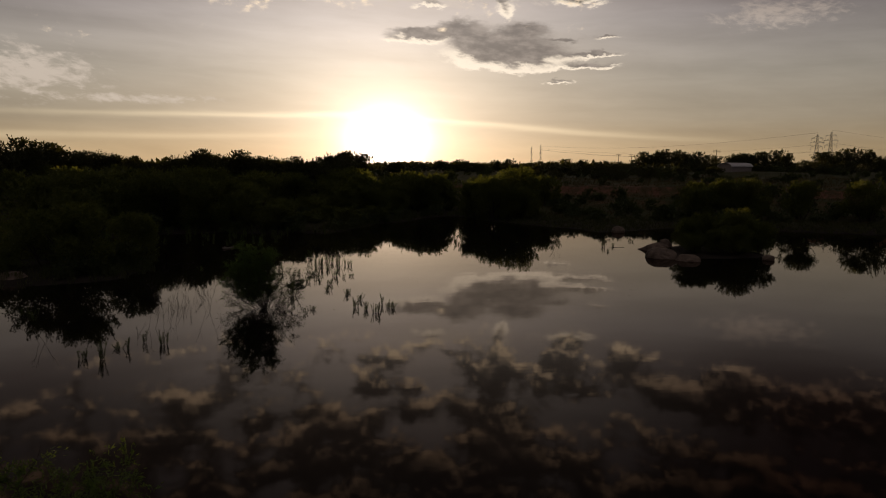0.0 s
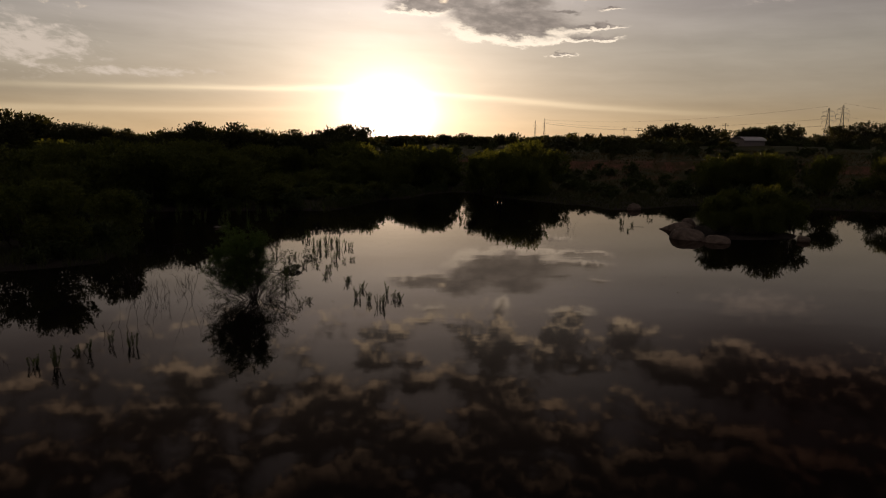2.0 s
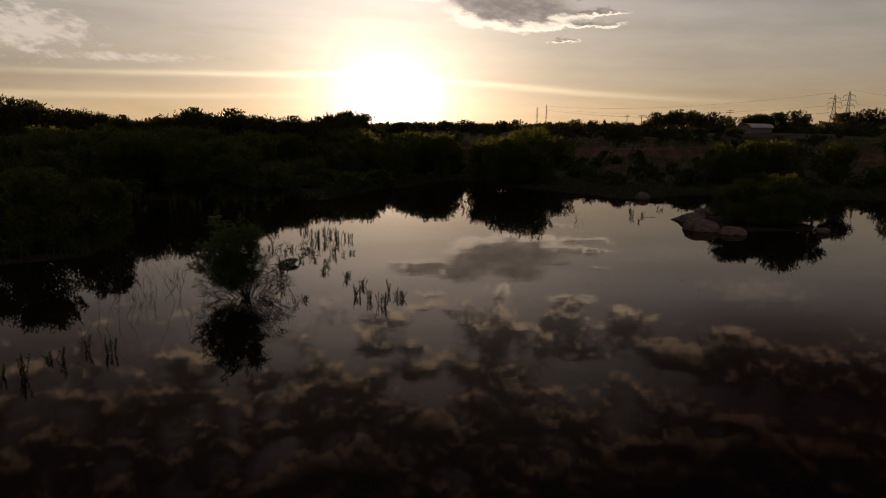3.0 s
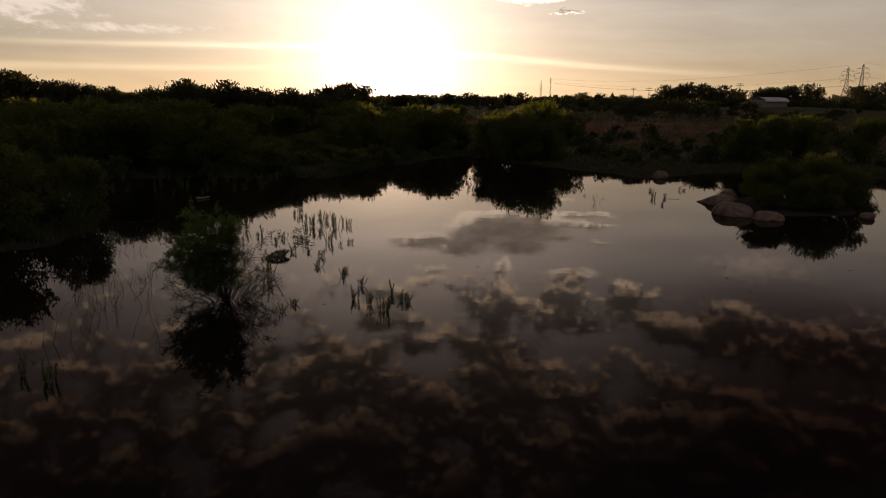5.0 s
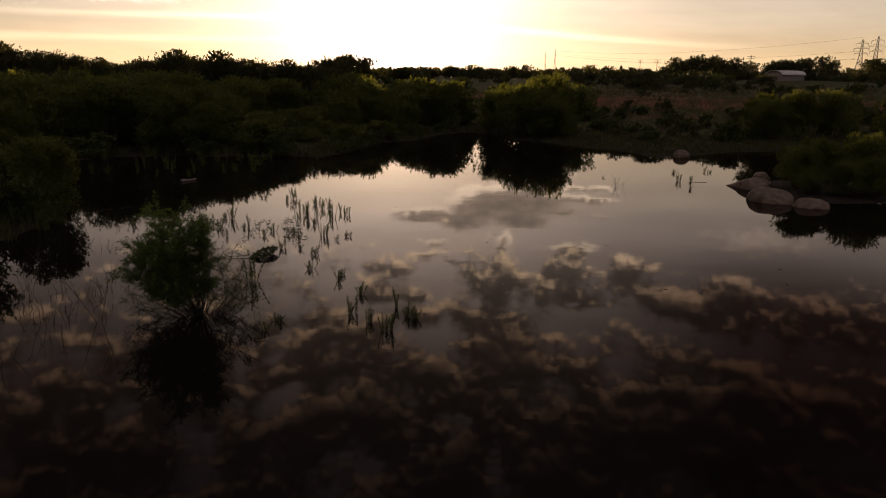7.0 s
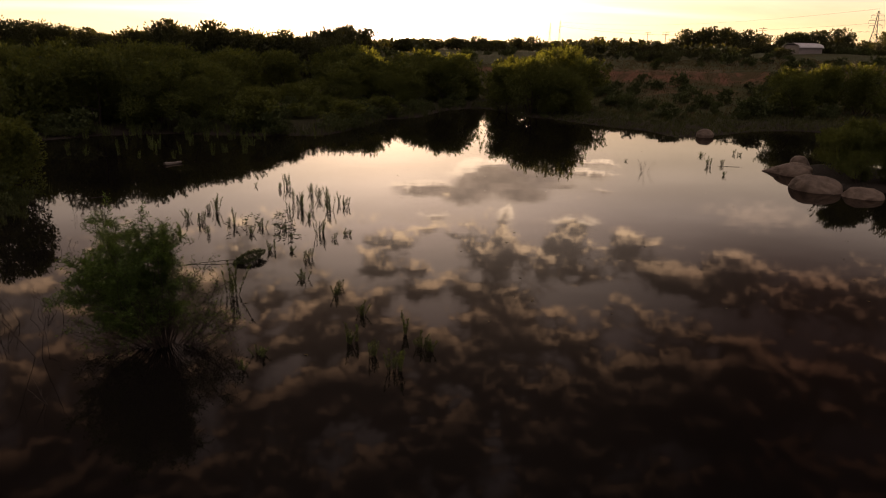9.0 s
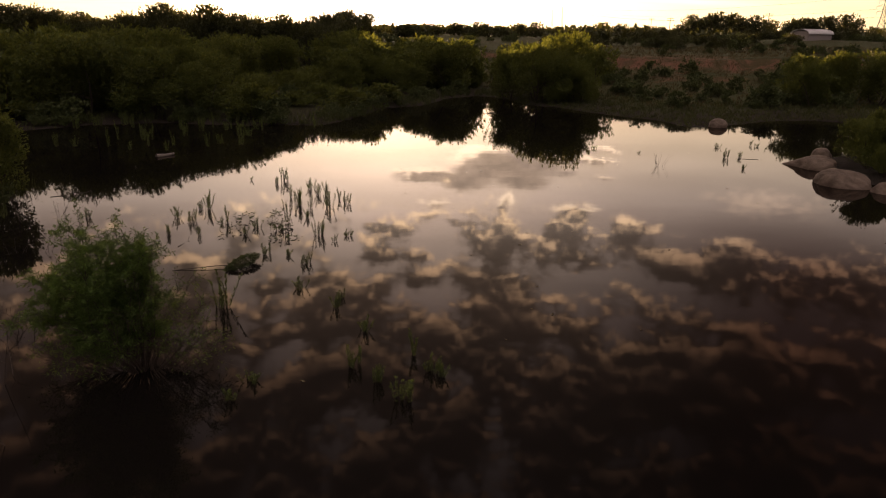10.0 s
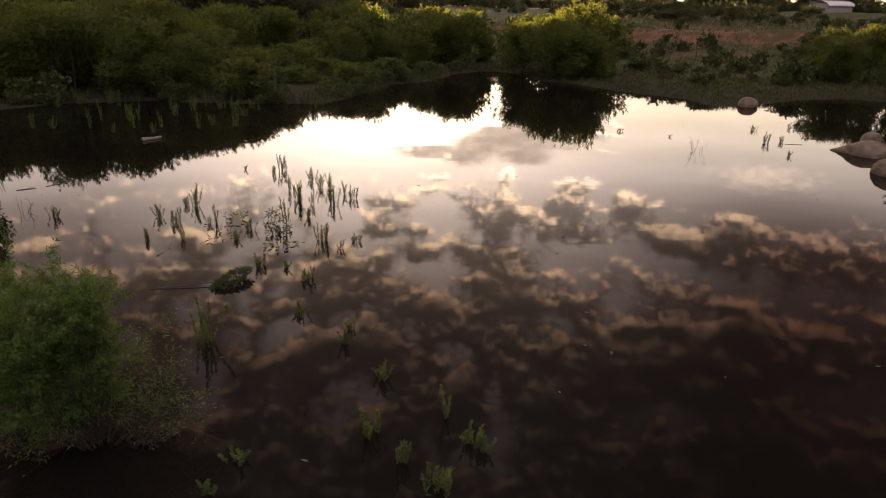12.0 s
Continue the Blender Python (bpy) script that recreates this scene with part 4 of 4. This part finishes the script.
for k, (x, y, h, n) in enumerate([(-9.28, 34.12, 1.1, 4), (-10.50, 36.11, 1.3, 5), (-9.71, 38.34, 0.8, 3), (-9.57, 39.12, 0.7, 4), (-12.73, 44.95, 1.0, 5), (-10.85, 38.43, 1.2, 4), (-10.06, 41.20, 0.6, 3), (-11.87, 44.90, 0.8, 4), (-10.01, 43.33, 0.6, 3), (-11.61, 37.01, 1.4, 5), (-13.62, 42.26, 1.3, 6)]):
    make_dead_twigs(x, y, 0.6 * h, 320 + k, n, 0.20, 0.008)


make_dead_twigs(-5.38, 40.5, 0.45, 340, 3, 0.7, 0.010, "small dark twig sticking out of the pond")


def make_smartweed(x, y, height, seed, stems):
    """A water plant: short bent stems with a few broad dark leaves."""
    rng = np.random.default_rng(seed)
    t = thing("smartweed", "dark broad-leaved water plant standing out of the pond", "water plant", "water plants")
    t.matrix_basis = place_at(x, y, 0)
    for k in range(stems):
        foot = (rng.normal() * 0.22, rng.normal() * 0.22, -0.2)
        main = wander(foot, (rng.normal() * 0.3, rng.normal() * 0.3, 1), height * rng.uniform(0.6, 1.1) + 0.2, 6, rng, 0.3)
        st = Shape()
        st.tube(main, 0.008, 0.003, 5)
        stem = part("stem", st.verts(), st.f, BARK, t)
        n = 7
        u = rng.uniform(2.5, 5.99, n)
        lo = u.astype(int)
        p = main[lo] + (main[lo + 1] - main[lo]) * (u - lo)[:, None]
        b = rng.uniform(0, 6.283, n)
        v, f = leaf_quads(p, np.stack([np.cos(b), np.sin(b), np.full(n, 0.25)], 1), 0.16, 0.055, rng)
        part("leaves", v, f, LEAF_SHRUB, stem)


for k, (x, y, h, n) in enumerate([(-4.25, 49.03, 0.56, 7), (-3.85, 47.55, 0.36, 8), (-3.51, 46.22, 0.25, 7), (-5.62, 49.27, 0.41, 4), (-5.98, 47.92, 0.51, 4)]):
    make_smartweed(x, y, h, 350 + k, n)


def make_floating_stick(a, b, seed, r):
    rng = np.random.default_rng(seed)
    t = thing("floating_stick", "thin dark stick lying on the water", "stick", "sticks on the pond")
    d = np.array(b) - np.array(a)
    t.matrix_basis = pose(a[0], a[1], 0.0)
    s = Shape()
    s.tube(wander((0, 0, 0.005), (d[0], d[1], 0.0), float(np.hypot(*d)), 7, rng, 0.05), r, r * 0.5, 5)
    part("stem", s.verts(), s.f, DEAD, t)
    s = Shape()
    s.tube(wander((d[0] * 0.6, d[1] * 0.6, 0.01), (d[0] - d[1] * 0.4, d[1] + d[0] * 0.4, 0.1), 0.35, 4, rng, 0.2), r * 0.5, r * 0.2, 4)
    part("twig", s.verts(), s.f, DEAD, t)


for k, (a, b) in enumerate([((-15.5, 53.73), (-14.89, 54.11)), ((-14.59, 54.36), (-13.98, 54.87)), ((-7.35, 45.48), (-7.05, 46.57)), ((26.15, 62.91), (24.31, 63.43))]):
    make_floating_stick(a, b, 400 + k, 0.020)


def make_debris():
    rng = np.random.default_rng(410)
    n = 260
    x, y = rng.uniform(-24, 36, n), rng.uniform(35, 94, n)
    keep = signed(POND, x, y) < -1
    p = np.stack([x[keep], y[keep], np.full(keep.sum(), 0.006)], 1)
    a = rng.uniform(0, 6.283, len(p))
    way = np.stack([np.cos(a), np.sin(a), a * 0], 1)
    side = np.stack([-np.sin(a), np.cos(a), a * 0], 1)
    ln = rng.uniform(0.03, 0.10, len(p))[:, None]
    v = np.stack([p - way * ln, p + side * ln * 0.4 + [0, 0, 0.006], p + way * ln, p - side * ln * 0.4 + [0, 0, 0.004]], 1).reshape(-1, 3)
    tagged(mesh_object("floating_leaves", v, np.arange(4 * len(p)).reshape(-1, 4), LEAF_DRY), "scattered dead leaves floating on the pond", "leaves", kind="stuff")


make_debris()


def make_weed_mat():
    """A bent-over leafy branch lying on the water."""
    rng = np.random.default_rng(77)
    t = thing("leafy_branch", "dark bushy leafy branch lying on the water", "branch")
    t.matrix_basis = place_at(-4.63, 43.15, 0.0, 1.0, 0.85)
    s = Shape()
    stick = wander((-1.7, 1.43, 0.0), (0.773, -0.652, 0.012), 2.2, 8, rng, 0.06)
    s.tube(stick, 0.010, 0.016, 5)
    for k in range(9):
        a = rng.uniform(0, 6.283)
        b = Shape()
        b.tube(wander((0.0, 0.0, 0.0), (np.cos(a), np.sin(a) * 0.6, 0.5), 0.5, 4, rng, 0.4), 0.010, 0.003, 4)
        part("twig", b.verts(), b.f, DEAD, t)
    part("stick", s.verts(), s.f, DEAD, t)
    n = 1300
    d = rng.normal(size=(n, 3))
    d /= np.linalg.norm(d, axis=1)[:, None]
    p = d * (rng.uniform(0.3, 1, n) ** 0.5)[:, None] * np.array([0.72, 0.24, 0.16]) + np.array([0.05, 0.0, 0.11])
    p[:, 2] += p[:, 0] * 0.16
    keep = p[:, 2] > 0.0
    v, f = leaf_quads(p[keep], (d + rng.normal(size=(n, 3)) * 0.5)[keep], 0.10, 0.032, rng)
    part("leaves", v, f, LEAF_SHRUB, t, kind="stuff")


make_weed_mat()
droop = make_shoots("shoots", "thin drooping sprays of leaves beside the leafy branch", 260, 9, 1.15, 0.22, 110)
droop.matrix_basis = place_at(-4.55, 39.52, 0.0, 1.0, 0.4)

# ---- rocks ----


def make_boulder(name, label, x, y, z, size, seed, turn=0.0, flat=0.15, point=0.0):
    """A weathered boulder: a rounded block with broad facets, its foot under the water or soil."""
    bm = bmesh.new()
    bmesh.ops.create_icosphere(bm, subdivisions=5, radius=1.0)
    off = Vector((seed * 3.1, seed * 1.7, seed * 0.9))
    for v in bm.verts:
        d = v.co.normalized()
        r = 1 + 0.16 * noise.noise(d * 1.1 + off) + 0.07 * noise.noise(d * 2.6 + off) + 0.025 * noise.noise(d * 6 + off) + 0.010 * noise.noise(d * 15 + off)
        c = d * r * (1 - 0.03 * max(0.0, noise.noise(d * 4.1 + off * 2)))
        c.z = c.z if c.z < 1 - flat else 1 - flat + (c.z - 1 + flat) * 0.45
        if point:
            c.x *= 1 + point * max(0.0, -c.x) * (1 - abs(c.y) * 0.5)
            c.y *= 1 - 0.45 * max(0.0, -c.x)
            c.z *= 1 - 0.35 * max(0.0, -c.x)
        v.co = Vector((c.x * size[0], c.y * size[1], c.z * size[2]))
    me = bpy.data.meshes.new(name)
    bm.to_mesh(me)
    bm.free()
    me.polygons.foreach_set("use_smooth", [True] * len(me.polygons))
    me.materials.append(ROCK)
    ob = new(name, me)
    ob.matrix_basis = pose(x, y, z, 0, 0, turn)
    return tagged(ob, label, "rock", "boulders at the pond")


make_boulder("boulder", "long granite slab tapering to a point at the water", 28.27, 60.05, -0.05, (1.35, 1.14, 0.91), 1, -48, 0.1, 0.35)
make_boulder("boulder", "large rounded brown granite boulder on the islet's edge", 26.33, 54.89, -0.05, (1.35, 1.13, 1.02), 2, -50)
make_boulder("boulder", "rounded granite boulder low in the water beside a larger one", 27.8, 52.82, -0.12, (1.04, 0.84, 0.75), 3, -40)
make_boulder("boulder", "rounded granite boulder half hidden behind the slab", 30.16, 62.13, 0.05, (0.69, 0.65, 0.96), 4, 40)
make_boulder("boulder", "small blocky stone standing alone in shallow water", 35.16, 52.59, 0.1, (0.56, 0.46, 0.43), 5, 30, 0.4)
make_boulder("boulder", "smooth round boulder at the foot of the grassy bank", 32.4, 80, 0.12, (0.82, 0.78, 0.71), 7, 0)
make_boulder("boulder", "broad grey boulder at the edge of the pond", -23.9, 46.52, 0.05, (1.02, 0.92, 0.63), 8, 15)


def make_log():
    rng = np.random.default_rng(9)
    t = thing("driftwood_log", "bleached driftwood log lying at the shore", "log")
    t.matrix_basis = pose(-13.4, 65.1, 0.04, 0, 0, 38)
    s = Shape()
    s.tube(wander((-0.6, 0, 0), (1, 0, 0.06), 1.2, 8, rng, 0.12), 0.17, 0.07, 9)
    part("trunk", s.verts(), s.f, PALE_WOOD, t, smooth=True)
    s = Shape()
    s.tube(wander((0.2, 0, 0.05), (1, 0.5, 0.25), 0.4, 5, rng, 0.3), 0.04, 0.015, 6)
    part("branch_stub", s.verts(), s.f, PALE_WOOD, t)


make_log()

# ---- shed, poles, towers, wires ----


def make_shed():
    """A long shed with an arched sheet-metal roof."""
    z = on_ground(100, 167)
    t = thing("shed", "long low shed with an arched pale sheet-metal roof", "shed")
    t.matrix_basis = pose(100, 167, z, 0, 0, 14)
    hl, hw, wall, rise = 3.5, 2.3, 1.25, 1.05
    s = Shape()
    a = np.linspace(0, np.pi, 15)
    prof = np.stack([np.cos(a) * (hw + 0.25), wall + np.sin(a) * rise], 1)
    inner = np.stack([np.cos(a) * (hw + 0.15), wall - 0.06 + np.sin(a) * rise], 1)
    n = len(a)
    v = []
    for x in (-hl - 0.3, hl + 0.3):
        v += [(x, p[0], p[1]) for p in prof] + [(x, p[0], p[1]) for p in inner]
    f = []
    for i in range(n - 1):
        f += [(i, i + 1, 2 * n + i + 1, 2 * n + i), (n + i, 3 * n + i, 3 * n + i + 1, n + i + 1), (i, n + i, n + i + 1, i + 1), (2 * n + i, 2 * n + i + 1, 3 * n + i + 1, 3 * n + i)]
    part("roof", v, f, ROOF_METAL, t, "arched pale sheet-metal roof")
    for k in range(1, 12):
        r = Shape()
        x = -hl + k * hl / 6
        r.tube([(x, p[0] * 1.004, p[1] + 0.02) for p in prof], 0.035, 0.035, 4)
        part("roof_rib", r.verts(), r.f, ROOF_METAL, t)
    for name, lo, hi in [("wall", (-hl, -hw, -0.2), (hl, -hw + 0.12, wall)), ("wall", (-hl, hw - 0.12, -0.2), (hl, hw, wall)),
                         ("end_wall", (-hl, -hw + 0.13, -0.2), (-hl + 0.12, hw - 0.13, wall + rise * 0.6)), ("end_wall", (hl - 0.12, -hw + 0.13, -0.2), (hl, hw - 0.13, wall + rise * 0.6))]:
        b = Shape()
        b.box(lo, hi)
        part(name, b.verts(), b.f, SHED_WALL, t)


make_shed()


def make_tower(x, y, top, turn, width=6.0):
    """A lattice transmission tower: four tapering legs, cross bracing and three arms."""
    z = on_ground(x, y)
    h = top - z
    t = thing("transmission_tower", "tall grey steel lattice transmission tower", "power tower", "transmission towers")
    t.matrix_basis = pose(x, y, z - 0.1, 0, 0, turn)

    def half(q):
        return np.interp(q, [0, 0.62, 1.0], [width / 2, width * 0.14, width * 0.05])
    corners = [(1, 1), (1, -1), (-1, -1), (-1, 1)]
    for cx, cy in corners:
        s = Shape()
        q = np.linspace(0, 1, 8)
        s.tube([(cx * half(k), cy * half(k), k * h) for k in q], 0.030 * width, 0.020 * width, 4)
        part("leg", s.verts(), s.f, STEEL, t)
    s = Shape()
    levels = [0, 0.16, 0.3, 0.42, 0.52, 0.62, 0.72, 0.82, 0.91, 1.0]
    for a, b in zip(levels, levels[1:]):
        for (ax, ay), (bx, by) in zip(corners, corners[1:] + corners[:1]):
            s.tube([(ax * half(a), ay * half(a), a * h), (bx * half(b), by * half(b), b * h)], 0.012 * width, 0.012 * width, 3)
            s.tube([(bx * half(a), by * half(a), a * h), (ax * half(b), ay * half(b), b * h)], 0.012 * width, 0.012 * width, 3)
            s.tube([(ax * half(b), ay * half(b), b * h), (bx * half(b), by * half(b), b * h)], 0.010 * width, 0.010 * width, 3)
    part("bracing", s.verts(), s.f, STEEL, t, kind="stuff")
    for q, reach in ((0.66, width * 0.62), (0.78, width * 0.72), (0.9, width * 0.58)):
        for side in (-1, 1):
            tip = (side * reach, 0, q * h)
            for cy in (-1, 1):
                for up, r0 in ((0.0, 0.018), (0.05, 0.014)):
                    s = Shape()
                    s.tube([(side * half(q + up), cy * half(q + up), (q + up) * h), tip], r0 * width, 0.011 * width, 3)
                    part("arm_strut", s.verts(), s.f, STEEL, t)
            s = Shape()
            s.tube([tip, (tip[0], 0, q * h - 1.2)], 0.014 * width, 0.014 * width, 4)
            part("insulator", s.verts(), s.f, STEEL, t)
    return t


TOWERS = [(209.3, 282.8, 26.5, 3.9), (216.2, 282.7, 27.9, 3.9)]
for x, y, top, w in TOWERS:
    make_tower(x, y, top, -35, w)
for x, y, top in [(130.3, 503.3, 28.8), (139.2, 509.2, 30.9)]:
    make_tower(x, y, top, -35, 1.9)


def make_pole(x, y, top):
    z = on_ground(x, y)
    t = thing("utility_pole", "wooden utility pole with cross arms", "utility pole", "utility poles")
    t.matrix_basis = pose(x, y, z - 0.2, 0, 0, -25)
    s = Shape()
    s.tube([(0, 0, 0), (0, 0, (top - z) * 0.5), (0, 0, top - z + 0.2)], 0.17, 0.11, 7)
    part("post", s.verts(), s.f, DEAD, t)
    for q in (0.25, 1.0):
        s = Shape()
        s.box((-1.5, -0.06, top - z - q), (1.5, 0.06, top - z - q + 0.14))
        part("cross_arm", s.verts(), s.f, DEAD, t)
        for k in (-1.35, -0.6, 0.6, 1.35):
            s = Shape()
            s.tube([(k, 0, top - z - q + 0.14), (k, 0, top - z - q + 0.32)], 0.05, 0.03, 5)
            part("insulator", s.verts(), s.f, STEEL, t)


POLES = [(161.52, 285.64, 19.19), (195.69, 282.59, 17.93), (155.46, 388, 20.04), (130.3, 308.51, 17.46)]
for x, y, top in POLES:
    make_pole(x, y, top)


def make_wire(a, b, sag, r):
    t = np.linspace(0, 1, 15)
    p = np.array(a)[None] * (1 - t)[:, None] + np.array(b)[None] * t[:, None]
    p[:, 2] -= 4 * sag * t * (1 - t)
    s = Shape()
    s.tube(p, r, r, 4)
    tagged(mesh_object("power_line", s.verts(), s.f, WIRE), "dark sagging power line between pylons", "cable", "power lines")


for dx, q in ((-2.4, 0.66), (2.4, 0.66), (0.0, 0.78), (0, 0.99)):
    ax, ay, at, _ = TOWERS[0]
    make_wire((ax + dx, ay, at * q + 1), (139.2 + dx * 0.3, 509.2, 29.9 * (0.7 + 0.3 * q)), 4.0, 0.028)
    bx, by, bt, _ = TOWERS[1]
    make_wire((bx + dx, by, bt * q + 1), (480 + dx, 400, 33 * q), 5.0, 0.028)

# ---- grasses on the shore ----


def scatter_blades(name, label, category, points, seed, height, width, per, mat, lean=0.25):
    rng = np.random.default_rng(seed)
    p = np.repeat(np.asarray(points), per, axis=0)
    n = len(p)
    p[:, 0] += rng.normal(size=n) * 0.16
    p[:, 1] += rng.normal(size=n) * 0.16
    p[:, 2] = np.maximum(ground_height(p[:, 0], p[:, 1]), -0.2) - 0.03
    way = rng.normal(size=(n, 3)) * lean + [0, 0, 1]
    v, f = leaf_quads(p, way, height, width, rng)
    tagged(mesh_object(name, v, f, mat), label, category, kind="stuff")


def shore_points(seed, count, x0, x1, y0, y1, lo, hi):
    rng = np.random.default_rng(seed)
    x, y = rng.uniform(x0, x1, count), rng.uniform(y0, y1, count)
    sd = signed(POND, x, y)
    keep = (sd > lo) & (sd < hi)
    return np.stack([x[keep], y[keep], x[keep] * 0], 1)


scatter_blades("reed_belt", "dim green reeds in tufts along the dark shore", "reeds", shore_points(1, 7600, -38, 17, 40, 118, -0.5, 3.2), 11, 0.9, 0.035, 11, LEAF_GRASS, 0.2)
scatter_blades("shore_grass", "short green grass on the low bank", "grass", shore_points(2, 20000, 16, 98, 54, 114, -0.2, 11.0), 12, 0.45, 0.04, 7, LEAF_GRASS)
scatter_blades("dry_grass", "dry straw-coloured grass on the slopes", "grass", shore_points(3, 15000, -46, 104, 72, 160, 7.0, 75.0), 13, 0.5, 0.05, 5, LEAF_DRY)


def make_far_woods():
    """The wooded distance: rows of leafy clumps out to the skyline."""
    rng = np.random.default_rng(55)
    n = 1500
    x = rng.uniform(-420, 620, n)
    y = 152 + 70 * np.exp(-((x - 22) / 45.0) ** 2) + np.clip((x - 5) * 0.42, 0, 70) + 300 * rng.uniform(0, 1, n) ** 1.6 + np.clip(np.abs(x - 60) - 160, 0, 500) * -0.1
    z = ground_height(x, y)
    top = np.clip(9.6 + 0.016 * (y - 150) + rng.uniform(-1.0, 0.6, n), z + 1.4, None)
    per = 45
    c = np.stack([x, y, (z + top) / 2], 1)
    d = rng.normal(size=(n, per, 3))
    d /= np.linalg.norm(d, axis=2)[..., None]
    size = np.stack([np.full(n, 4.6), np.full(n, 3.2), (top - z) / 2], 1)
    p = (c[:, None] + d * rng.uniform(0.4, 1.0, (n, per, 1)) ** 0.4 * size[:, None]).reshape(-1, 3)
    v, f = leaf_quads(p, rng.normal(size=p.shape) + [0, 0, 0.4], 1.6, 1.1, rng)
    tagged(mesh_object("far_woods", v, f, LEAF_FAR), "dark scrub woodland closing the skyline", "woods", kind="stuff")


make_far_woods()
